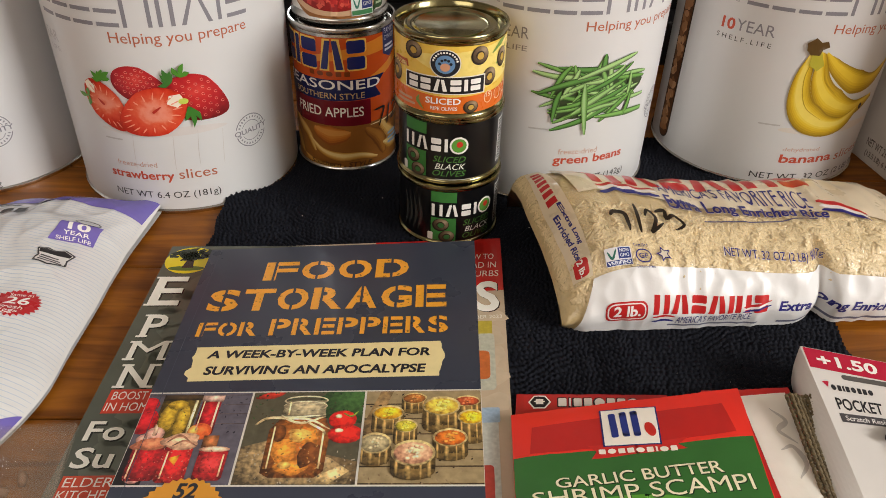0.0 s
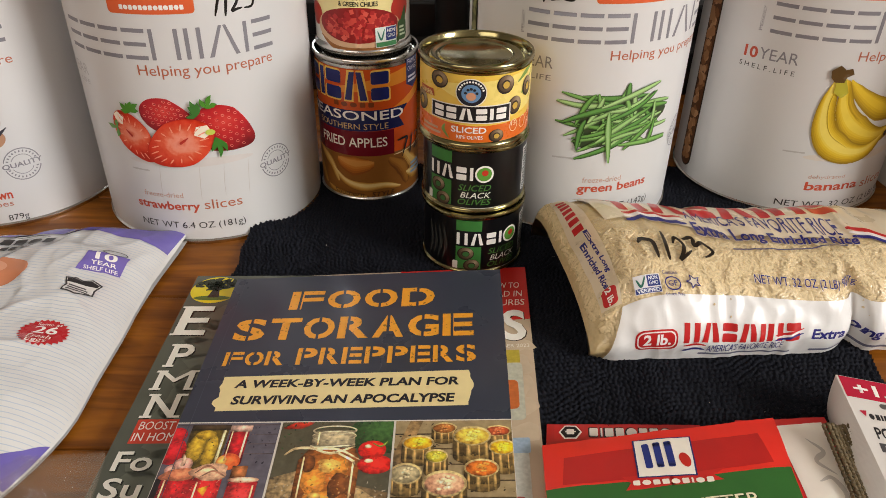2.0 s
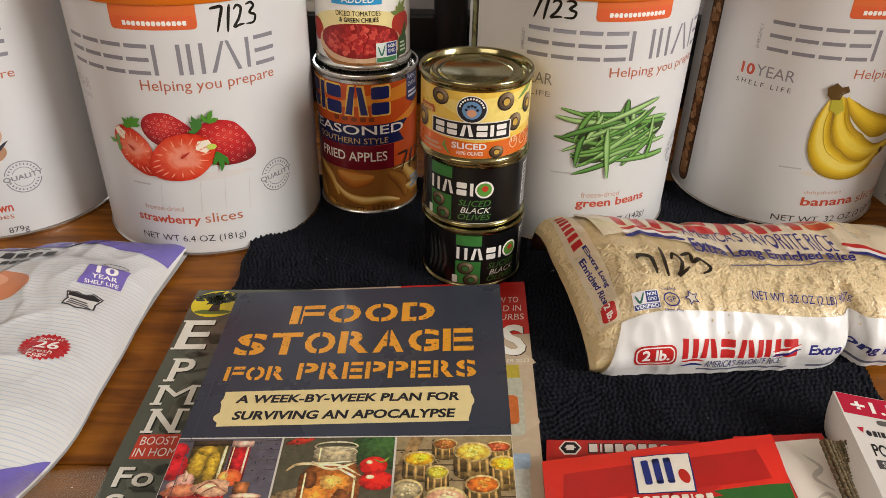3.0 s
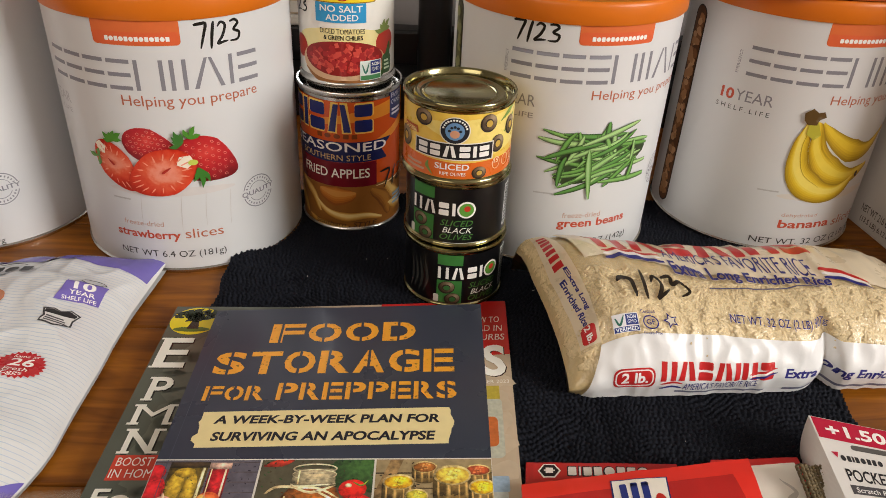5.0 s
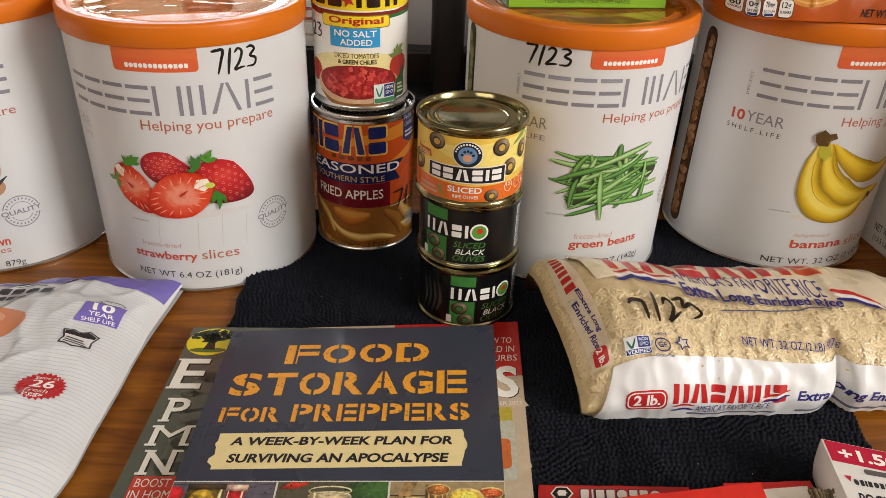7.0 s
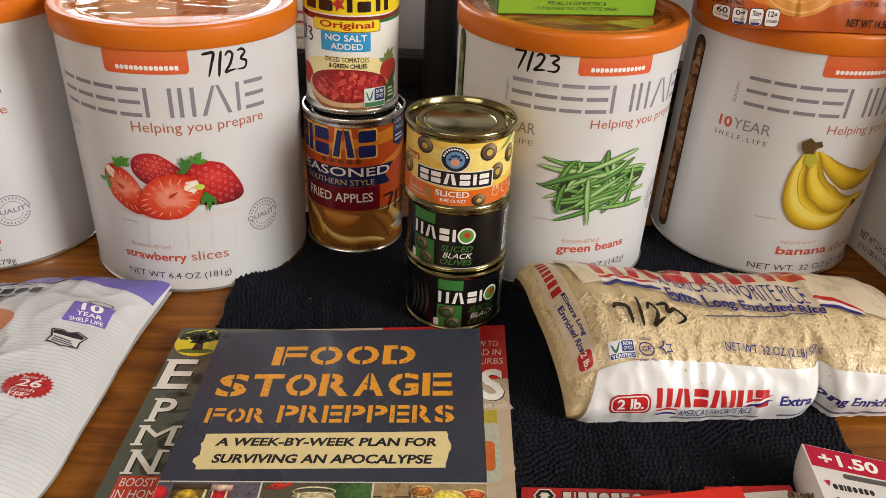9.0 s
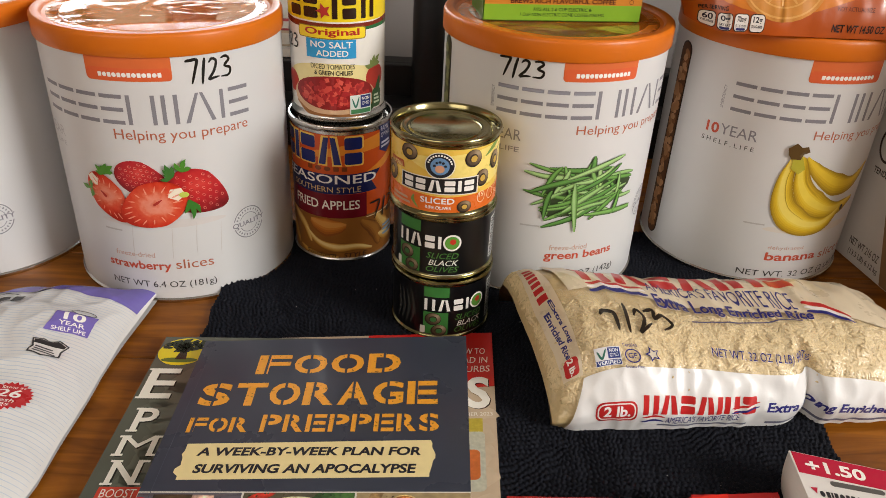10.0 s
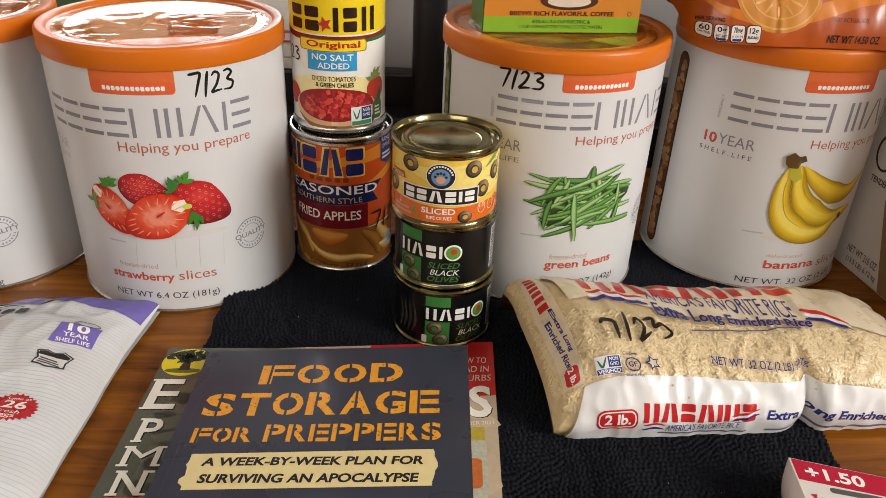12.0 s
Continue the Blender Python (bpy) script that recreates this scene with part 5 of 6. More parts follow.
    g(c, [P((66, 43), (87, 43), (86, 54), (67, 54))], "8f8c80", 4.4)
    g(c, [ring(76.5, 54, 10.5, 3.2, 0.9), ring(76.5, 50.5, 10.5, 3.2, 0.5), S([(66, 45), (70, 43.5), (87, 45)], 0.6, 0.6, 1.2)], "cfcabc", 5)
    g(c, [S([(55, 39), (60, 43), (70, 43), (80, 42), (90, 36)], 1.2, 0.8, 1.8), S([(66, 44), (76, 40), (87, 44)], 1, 1, 1.6), S([(78, 41), (86, 36), (88, 33)], 1, 0.8, 1.4)], "e3d6b8", 5.5)
    speckle(c, 63, 11, 89, 41, ("c88a40", "6a3c18", "dcb070", "9a6428"), 34, 2.0, 5.1)
    g(c, [R(64, 14, 64.8, 38), R(86.6, 14, 87.6, 36), R(69, 45, 69.8, 53)], "e6d0a8", 5.4)
    c = (105.1, 6.1, 159.7, 59.7)
    speckle(c, 105, 6, 160, 60, ("8a7252", "3c2e1e", "a08868"), 60, 2.4, 2.6)
    g(c, [R(105, 6 + 9 * k, 160, 6.8 + 9 * k) for k in range(6)], "3f3428", 2.4)
    g(c, [P((105, 20), (118, 60), (112, 60), (105, 40))], "7a6850", 2.5)
    for cx, cy, rx, ry, h, food in ((128, 55, 6, 3.6, 7, "8a5a30"), (153, 53, 6.5, 3.4, 8, "9a4a30"), (141, 50, 9, 6, 12, "d0b050"), (116, 46, 7.5, 4.6, 10, "d9a828"), (155, 43, 6.5, 4.6, 12, "dcb42c"), (124.5, 38, 5.5, 4.0, 9, "a9a63c"), (145, 31, 8, 5.2, 9, "c0682a"), (111, 28, 7.5, 6, 8, "8c8878"), (128.5, 22.5, 10, 7.2, 9, "c99a8c")):
        g(c, [R(cx - rx, cy - h, cx + rx, cy), E(cx, cy - h, rx, ry * 0.8)], "5c4e34", 3.0 + (60 - cy) * 0.1)
        g(c, [R(cx + rx * f, cy - h - ry * 0.78 * (1 - f * f) ** 0.5, cx + rx * (f + w), cy) for f, w in ((-0.80, 0.14), (-0.34, 0.26), (0.30, 0.10), (0.62, 0.20))], "8c7a54", 3.03 + (60 - cy) * 0.1)
        g(c, [E(cx, cy, rx, ry)], "bcae8a", 3.06 + (60 - cy) * 0.1)
        g(c, [E(cx, cy - 0.2, rx * 0.88, ry * 0.82)], food, 3.09 + (60 - cy) * 0.1)
        lumps = [E(cx + rx * 0.55 * math.cos(2.4 * k) * (k % 4) / 3, cy + ry * 0.5 * math.sin(2.4 * k) * (k % 4) / 3, rx * 0.15, ry * 0.15, 0, 7) for k in range(14)]
        r0, g0, b0 = (int(food[i:i + 2], 16) for i in (0, 2, 4))
        g(c, lumps, "%02x%02x%02x" % (min(255, r0 + 32), min(255, g0 + 32), min(255, b0 + 30)), 3.12 + (60 - cy) * 0.1)
    G(t, fn, burst(32.5, -9, 18.5, 34, 0.07), ink("e09a2a", 0.3, 0.4), 8, "round_badge", label="orange serrated badge")
    G(t, fn, T("52", 28, -1.5, 37.5, 6.5, 0.03, 0.15), ink("26262c"), 9, "lettering")


build_book()


# ---- rice bag ----
def build_rice():
    t = thing("rice_bag", "two pound plastic bag of white rice lying on the towel", "bag")
    RICE_BED = mat("rice_under_film", (0.62, 0.47, 0.24), 0.35, vary=0.2, scale=300, bump=0.6, bump_scale=500, coat=0.6, coat_rough=0.12)
    FILM = mat("white_printed_film", (0.80, 0.79, 0.78), 0.34, vary=0.04, scale=40, bump=0.3, bump_scale=90, coat=0.3, coat_rough=0.12)
    GRAIN = mat("rice_grain", (0.78, 0.62, 0.36), 0.25, vary=0.1, scale=500, coat=0.3, coat_rough=0.15, random_vary=0.06)
    CLEAR = mat("cream_printed_film", (0.76, 0.64, 0.46), 0.28, vary=0.06, scale=60, bump=0.3, bump_scale=120, coat=0.6, coat_rough=0.12)
    bm = sheet(lambda u, v: rice_surface(240 * u, 160 * v), 200, 130)
    bmesh.ops.holes_fill(bm, edges=[e for e in bm.edges if e.is_boundary], sides=0)
    bmesh.ops.recalc_face_normals(bm, faces=bm.faces)
    part("pillow", bm, RICE_BED, t, "clear film over packed rice", True, 60)
    def fn(x, y, lift=0.0):
        return rice_surface(max(0.5, x - 5 * (1 - x / 200) + 8 * max(0.0, 1 - x / 42) ** 1.2), y, lift)
    def GG(*a, **k):
        G(*a, step=1.5, **k)

    # loose grains seen through the clear panel
    rnd = random.Random(21)
    out = bmesh.new()
    for k in range(4200):
        x = rnd.uniform(3, 236)
        y = rnd.uniform(22, 81 - 0.06 * x)
        if k > 3500:
            x, y = rnd.uniform(-2, 8), rnd.uniform(40, 128)
        p, a = fn(x, y, -0.0001), rnd.uniform(0, math.pi)
        q, w = fn(min(239, x + 1), y, -0.0001), fn(x, y + 1, -0.0001)
        ux, uy = (q - p).normalized(), (w - p).normalized()
        n = ux.cross(uy).normalized()
        d = ux * math.cos(a) + uy * math.sin(a) + n * rnd.uniform(-0.08, 0.08)
        d.normalize()
        s = n.cross(d)
        le, wi = rnd.uniform(0.0028, 0.0040), 0.00112
        ring6 = [[p + d * le * f + s * wi * g2 * math.cos(b) + n * wi * 0.42 * g2 * math.sin(b) for b in (1.047 * i for i in range(6))] for f, g2 in ((-0.62, 0.75), (0.0, 1.0), (0.62, 0.75))]
        vs = [[out.verts.new(c) for c in r6] for r6 in ring6]
        e0, e1 = out.verts.new(p - d * le), out.verts.new(p + d * le)
        for i in range(6):
            j = (i + 1) % 6
            out.faces.new((e0, vs[0][j], vs[0][i]))
            out.faces.new((vs[0][i], vs[0][j], vs[1][j], vs[1][i]))
            out.faces.new((vs[1][i], vs[1][j], vs[2][j], vs[2][i]))
            out.faces.new((vs[2][i], vs[2][j], e1))
    part("rice", out, GRAIN, t, "loose white rice grains", True, kind="stuff")
    up = 11
    GG(t, fn, P((3, 0.2), (236, 0.2), (236, 24), (186, 30), (130, 35), (89, 39.5), (40, 38), (14, 36)), FILM, up, "white_panel", label="white printed film panel")
    GG(t, fn, P((24, 82), (38, 83), (76, 80), (130, 77), (180, 73), (228, 66), (234, 118), (20, 122)), CLEAR, up, "cream_panel", label="cream printed film panel")
    GG(t, fn, P((3, 39), (14, 38), (16, 80), (14, 118), (3, 118), (1, 80)), CLEAR, up, "cream_panel")
    SHEER = mat("clear_rice_film", (0.88, 0.77, 0.58), 0.16, vary=0.05, scale=40, bump=0.5, bump_scale=70, alpha=0.13, coat=0.5, coat_rough=0.06)
    GG(t, fn, P((3, 36), (40, 38), (89, 39.5), (130, 35), (186, 30), (236, 24), (232, 68), (180, 75), (130, 79), (76, 82), (22, 84), (3, 84)), SHEER, up - 1, "clear_film", label="glossy clear film over the grains")
    red, navy = ink("c22a2a", 0.3, 0.4), ink("2c2c78", 0.3, 0.4)
    L1, L2 = up + 1.5, up + 3
    # front panel
    GG(t, fn, RR(20, 6.5, 45, 18.5, 4), red, L1, "badge")
    GG(t, fn, RR(21, 7.5, 44, 17.5, 3.6), ink("efe8e4"), L1 + 0.7, "badge")
    GG(t, fn, RR(21.8, 8.2, 43.2, 16.8, 3.2), red, L1 + 1.4, "badge")
    GG(t, fn, T("2 lb.", 24.5, 9.5, 41, 16, 0.03), ink("f5f0ee"), L2 + 1, "lettering")
    GG(t, fn, blocks("nahainh", 48.5, 10.5, 119, 22, 0.16, 3.4), red, L1, "maker_mark", label="red maker's mark as plain shapes")
    GG(t, fn, T("AMERICA'S FAVORITE RICE", 64, 4.6, 110, 9.4, 0.01, 0.1, 2), navy, L1, "lettering")
    for k, cc in enumerate(("c22a2a", "efe8e4", "2c2c78")):
        GG(t, fn, [S([(49, 8.6 - 1.5 * k), (56, 9.4 - 1.5 * k), (63, 8.2 - 1.5 * k)], 0.8, 0.8, 1.5), S([(104, 14 - 1.5 * k), (112, 15.5 - 1.5 * k), (121, 18 - 1.5 * k)], 0.8, 0.8, 1.5)], ink(cc, 0.3, 0.4), L1 + 0.5 * k, "flag_stripe")
    GG(t, fn, T("Extra Long Enriched Rice", 126, 6.5, 226, 14.5, 0.03, 0.1, -3), navy, L1, "lettering")
    GG(t, fn, bars(60, 2.2, 116, 4.0, 1) + bars(128, 2.0, 228, 4.4, 1), ink("6a6a80"), L1, "printed_bar")
    # middle, over the grains
    GG(t, fn, T("NET WT. 32 OZ (2 LB) 907g", 95, 41.5, 156, 49.5, 0.01, 0, -8), ink("efe6da"), up + 3.2, "lettering")
    GG(t, fn, T("NET WT. 32 OZ (2 LB) 907g", 95.3, 41.8, 156, 49.3, 0.0, 0, -8), navy, up + 4.2, "lettering")
    GG(t, fn, R(22, 39.5, 38, 50), ink("e2dfe2"), L1, "badge")
    GG(t, fn, R(30, 43.5, 37.5, 49.5), ink("2c3c80"), L1 + 0.7, "badge")
    GG(t, fn, [T("NON", 31, 47, 36.5, 49, 0.02), T("GMO", 31, 44.4, 36.5, 46.4, 0.02), T("VERIFIED", 23, 40.2, 37, 42.4, 0.02)], ink("e9ecf4"), L2, "lettering")
    GG(t, fn, R(22.4, 39.8, 37.6, 42.8), ink("2c3c80"), L1 + 0.6, "badge")
    GG(t, fn, [S([(23.5, 48), (26, 44), (29, 49)], 0.8, 0.8, 1.5)], ink("2d6a5c"), L2, "badge")
    GG(t, fn, [ring(45, 44.5, 4.6, 4.2, 0.7)], navy, L1, "badge")
    GG(t, fn, T("GF", 42.5, 43, 47.5, 46.2, 0.01), navy, L1, "lettering")
    GG(t, fn, [T("Certified", 40.5, 50, 49, 52), T("Gluten-Free", 39.5, 37.4, 50.5, 39.2)], navy, L1, "lettering")
    GG(t, fn, burst(57.5, 46, 4.8, 5, 0.55), navy, L1, "badge")
    GG(t, fn, burst(57.5, 46, 3.2, 5, 0.5), ink("d5cab4"), L2, "badge")
    GG(t, fn, [S([(34.0, 69.6), (38, 72.5), (44.1, 71.9), (43.2, 64.9), (41.6, 59.4)], 2.2, 1.8, 2.6), S([(53.3, 77.4), (50.8, 68.8), (48.3, 58.6)], 2.0, 1.6, 2.4), S([(55.8, 70.3), (59.2, 74.2), (61.7, 69.6), (57.5, 62.5), (55.0, 59.4), (60.0, 62.5), (65.1, 66.4)], 1.8, 1.4, 2.2), S([(63.4, 73.5), (70.1, 75.0), (68.4, 69.6), (74.3, 71.9), (77.7, 66.4), (71.0, 62.5)], 1.8, 1.4, 2.2)], ink("241d14", 0.3, 0.0), L2 + 2, "handwriting", label="handwritten black marker date")
    # upper panel
    GG(t, fn, T("AMERICA'S FAVORITE RICE", 77, 80.5, 163, 89.0, 0.008, 0, -6), navy, L1, "lettering")
    GG(t, fn, T("Extra Long Enriched Rice", 76, 71.5, 168, 79.5, 0.035, 0.1, -5), ink("d8cbb2"), up + 0.6, "lettering")
    GG(t, fn, T("Extra Long Enriched Rice", 76, 72, 168, 79, 0.025, 0.1, -5), navy, L1 + 1, "lettering")
    GG(t, fn, bars(92, 69.2, 160, 70.6, 1), ink("5a5674"), L1, "printed_bar")
    for k, cc in enumerate(("c22a2a", "efe8e4", "2c2c78")):
        GG(t, fn, [S([(38, 86 - 2.2 * k), (50, 87.5 - 2.2 * k), (62, 86.5 - 2.2 * k), (74, 85.5 - 2.2 * k)], 1.5, 1.2, 2.2), S([(166, 79 - 2.2 * k), (178, 78 - 2.2 * k), (192, 72 - 2.2 * k)], 1.4, 1.2, 2.2)], ink(cc, 0.3, 0.4), L1 + 0.5 * k, "flag_stripe")
    GG(t, fn, blocks("nahainh", 38, 89, 172, 108, 0.14, 6.0), red, L1, "maker_mark", label="large red maker's mark as plain shapes")
    # end panel
    GG(t, fn, [R(4.5, 82 + 4.4 * k, 10.5, 85 + 4.4 * k) for k in range(7)], red, L1, "maker_mark")
    GG(t, fn, T("Extra Long", 0, 69, 22, 72.4, 0.03, 0.1, -84), navy, L1, "lettering")
    GG(t, fn, T("Enriched Rice", -7, 63.5, 21, 66.9, 0.03, 0.1, -84), navy, L1, "lettering")
    GG(t, fn, RR(4.5, 40, 12.5, 51, 2.4), red, L1, "badge")
    GG(t, fn, T("2 lb.", 3.5, 43.8, 13.5, 47.2, 0.03, 0, -84), ink("f2ebe6"), L2, "lettering")
    return t


build_rice()


# ---- egg pouch ----
def build_egg_pouch():
    t = thing("foil_pouch", "glossy white and purple foil pouch of egg powder, puffed and creased", "pouch")
    FOIL = mat("white_foil_film", (0.72, 0.715, 0.70), 0.20, vary=0.06, scale=30, bump=0.3, bump_scale=45, coat=0.9, coat_rough=0.13)
    PURPLE = ink("6f63b0", 0.25, 0.6)
    def fn(x, y, lift=0.0):
        return egg_surface(min(199.9, x + 6 * min(1.0, (220 - y) / 77.0) * min(1.0, (200 - x) / 12.0)), min(219.9, y + 4 * min(1.0, (220 - y) / 60.0)), lift + 0.0003)

    def GG(*a, **k):
        G(*a, step=1.4, **k)

    bm = sheet(lambda u, v: egg_surface(200 * u, 220 * v), 160, 176)

    def back(u, v):
        p = egg_surface(200 * u, 220 * v)
        return Vector((p.x, p.y, 0.0015))
    low = sheet(back, 20, 22)
    body = join([bm, low])
    bmesh.ops.recalc_face_normals(body, faces=body.faces)
    part("pouch_body", body, FOIL, t, "glossy white foil film", True)
    lines = [S([(0, 6 + 2.7 * k), (70, 6 + 2.7 * k), (140, 6 + 2.7 * k), (198.5, 6 + 2.7 * k)], 0.45, 0.45, 0.5, 30) for k in range(67)]
    G(t, fn, lines, ink("bcc5d2", 0.25, 0.6), 1, "printed_stripes", 2, "fine blue-grey printed stripes")
    GG(t, fn, P((0, 192), (70, 191), (120, 190), (160, 188), (198.5, 183), (199.8, 220), (0, 220)), PURPLE, 2, "purple_band", label="purple printed band along the seam")
    GG(t, fn, P((150, 1), (199.5, 1), (199.5, 26), (180, 14)), PURPLE, 2, "purple_band")
    GG(t, fn, P((160.5, 141), (182, 144), (183, 161), (162.5, 158)), ink("7466b4", 0.25, 0.6), 3, "badge", label="purple shelf life badge")
    GG(t, fn, [T("10", 167, 152, 178, 158.5, 0.03, 0, 8)], WHITE_INK, 4, "lettering")
    GG(t, fn, [T("YEAR", 166, 147.8, 179, 151, 0.01, 0, 8), T("SHELF LIFE", 163.5, 143.6, 180.5, 146.4, 0.01, 0, 8)], WHITE_INK, 4, "lettering")
    GG(t, fn, [ring(175, 161.5, 6.5, 2.6, 0.6, 8)], ink("2c2a34"), 5, "badge")
    GG(t, fn, P((160, 131), (164, 134), (168, 132.5), (172, 135), (178, 132), (176, 126), (176.5, 121), (169, 117.5), (161, 119.5), (162, 125)), ink("3a3a3c"), 3, "shield")
    GG(t, fn, P((161, 130.2), (164, 133), (168, 131.5), (172, 134), (177, 131.4), (175.2, 126), (175.6, 121.6), (169, 118.4), (162, 120.2), (163, 125)), ink("d8d6d2"), 4, "shield")
    GG(t, fn, [P((161.5, 130), (164, 132.6), (168, 131.2), (172, 133.6), (176.6, 131.2), (176, 129), (162, 127.6))], ink("2a2a2c"), 5, "shield")
    GG(t, fn, bars(163.5, 120.5, 174.5, 126.8, 3), ink("4a4a4c"), 5, "printed_bar")
    GG(t, fn, burst(166.5, 85.5, 11.6, 26, 0.13), ink("b8242a", 0.28, 0.5), 3, "seal", label="red serrated seal")
    GG(t, fn, [T("26", 161, 84.5, 172, 91, 0.02, 0.1, 8), T("Same as", 161, 91.8, 172, 94.2, 0, 0.1, 8), T("Fresh", 161, 79.6, 171.5, 83.3, 0, 0.1, 8), T("Eggs", 162, 75.6, 171, 79.2, 0, 0.1, 8)], WHITE_INK, 4, "lettering")
    GG(t, fn, E(118, 135, 19, 14, 8), ink("c9805a", 0.25, 0.6), 3, "picture", label="printed brown egg")
    GG(t, fn, E(114, 138, 11, 7, 8), ink("d99a78", 0.25, 0.6), 4, "picture")
    GG(t, fn, [E(110, 122, 14, 5, 4)], ink("c8c2ba"), 2.6, "picture")
    GG(t, fn, blocks("rror", 104, 174, 134, 182, 0.2), ink("2c2c2e"), 3, "maker_mark", label="black maker's mark as plain shapes")
    GG(t, fn, blocks("rrrro", 96, 165, 124, 170.5, 0.2), ink("2c2c2e"), 3, "maker_mark")
    GG(t, fn, [S([(110, 184), (120, 187), (130, 184)], 0.6, 0.6, 1.4)], ink("2c2c2e"), 3, "maker_mark")


build_egg_pouch()


# ---- seasoning packets ----
def packet(name, label, fn, w, h, y0, material, bottom, puff, parts):
    t = thing(name, label, "packet", "seasoning packets")

    def top(x, y, lift=0.0):
        u, v = x / w, (y - y0) / (h - y0)
        p = fn(x, y, lift)
        b = max(0.0, 1 - (2 * u - 1) ** 4) * max(0.0, 1 - (2 * v - 1) ** 6)
        p.z += puff * b + 0.0006 * noise.noise(Vector((x * 0.06, y * 0.05, w))) + 0.0003 * noise.noise(Vector((x * 0.2, y * 0.1, w)))
        return p
    solid_sheet("packet_body", top, 0, y0, w, h, 50, 40, lambda x, y, z: max(bottom, z - 0.0012 - puff), material, t, "glossy paper and foil packet")
    parts(t, top)
    return t


def shrimp_print(t, fn):
    red, green = foil("c6241c"), foil("2c5c26")
    G(t, fn, P((-0.0, 28.5), (18, 30), (60, 31), (117.6, 35), (117.6, -64), (0.4, -64)), green, 1, "green_panel", label="green printed panel")
    G(t, fn, P((8, 31), (60, 33), (110, 37.5), (107, 55), (40, 53), (10, 51)), foil("a81c18"), 1, "red_panel")
    G(t, fn, P((36, 34), (40, 29.5), (37, 24.5), (60, 27), (84, 29), (80, 32), (86, 36), (60, 33)), foil("b5221c"), 2, "ribbon", label="red printed ribbon")
    G(t, fn, P((43.6, 32.4), (72.2, 32.2), (73.6, 57.4), (44.6, 58.6)), ink("232a66"), 3, "badge")
    G(t, fn, P((44.4, 33.0), (71.4, 32.9), (72.8, 56.8), (45.4, 57.9)), ink("efe6d8"), 4, "badge", label="white square badge")
    G(t, fn, [RR(48.5, 38, 52, 55, 1), RR(54, 38, 57.5, 55, 1), RR(59.5, 38, 63, 55, 1)], ink("28347e"), 5, "maker_mark", label="blue maker's mark as plain bars")
    G(t, fn, E(68, 42, 2.6, 4.6, 10), ink("bf2a20"), 5, "maker_mark")
    G(t, fn, blocks("rorrorior", 41, 27.6, 79, 30.8, 0.25), ink("efe2d4"), 4, "maker_mark")
    G(t, fn, T("GARLIC BUTTER", 19, 9.6, 98.5, 16.6, 0.02, 0, 6), ink("1c3416"), 2, "lettering")
    G(t, fn, T("GARLIC BUTTER", 18.5, 10.1, 98, 17, 0.008, 0, 6), ink("ece2c0"), 3, "lettering")
    G(t, fn, T("SHRIMP SCAMPI", 8, -0.4, 111, 8.2, 0.02, 0, 5.6), ink("1c3416"), 2, "lettering")
    G(t, fn, T("SHRIMP SCAMPI", 7.5, 0.1, 110.5, 8.6, 0.008, 0, 5.6), ink("ece2c0"), 3, "lettering")
    G(t, fn, E(60, -12, 40, 14), foil("4f8a2e"), 1.6, "green_panel")


def red_print(t, fn):
    G(t, fn, P((24, 61), (56, 62.5), (50, -40), (26, -40)), foil("d9d4c8"), 1, "white_panel", label="white printed panel")
    G(t, fn, [S([(40, 52), (47, 44), (40, 38), (48, 30)], 1, 1, 3.2), S([(36, 26), (44, 28), (47, 18), (40, 10)], 1, 1, 3.2)], foil("b3aea4"), 2, "picture")
    G(t, fn, [P((55, 28), (60, 30), (60, -30), (52, -30))], foil("5a6a54"), 1, "picture")


def dark_print(t, fn):
    G(t, fn, R(4, 52.5, 60, 63), foil("a81c1c"), 1, "band")
    G(t, fn, [P(*[(12.5 + 6.2 * math.cos(1.047 * k), 58.2 + 5.2 * math.sin(1.047 * k)) for k in range(6)])], ink("efe6dc"), 2, "emblem", label="white hexagon emblem")
    G(t, fn, [P(*[(12.5 + 5.2 * math.cos(1.047 * k), 58.2 + 4.3 * math.sin(1.047 * k)) for k in range(6)])], ink("1c1414"), 3, "emblem")
    G(t, fn, [R(10.5, 56.5, 14.5, 60), R(9.6, 58, 15.4, 58.8)], ink("efe6dc"), 4, "emblem")
    G(t, fn, blocks("rirrorro", 22, 54.6, 66, 61.6, 0.1), ink("1c1414"), 2, "maker_mark")
    G(t, fn, blocks("rirrorro", 22.6, 55.2, 65.6, 61.0, 0.22), ink("efe6dc"), 3, "maker_mark", label="white maker's mark as plain shapes")


packet("seasoning_packet", "dark red seasoning packet lying under another packet", bilinear((0.1030, 0.2770, 0.0046), (0.1600, 0.2770, 0.0050), (0.1110, 0.3410, 0.0046), (0.1680, 0.3410, 0.0052), 60, 64), 82, 64, -80, foil("a01a1c"), 0.0030, 0.0006, dark_print)
packet("seasoning_packet", "red and white seasoning packet lying under another packet", bilinear((0.2030, 0.2770, 0.0066), (0.2540, 0.2770, 0.0080), (0.2070, 0.3430, 0.0070), (0.2510, 0.3420, 0.0110), 60, 66), 60, 66, -70, foil("b01f1e"), 0.0032, 0.0008, red_print)
packet("seasoning_packet", "red and green shrimp scampi seasoning packet on top of others", bilinear((0.1040, 0.2720, 0.0110), (0.2180, 0.2710, 0.0140), (0.1060, 0.3210, 0.0110), (0.2180, 0.3300, 0.0225), 118, 64), 118, 64, -80, foil("cc2a1e"), 0.0090, 0.0014, shrimp_print)


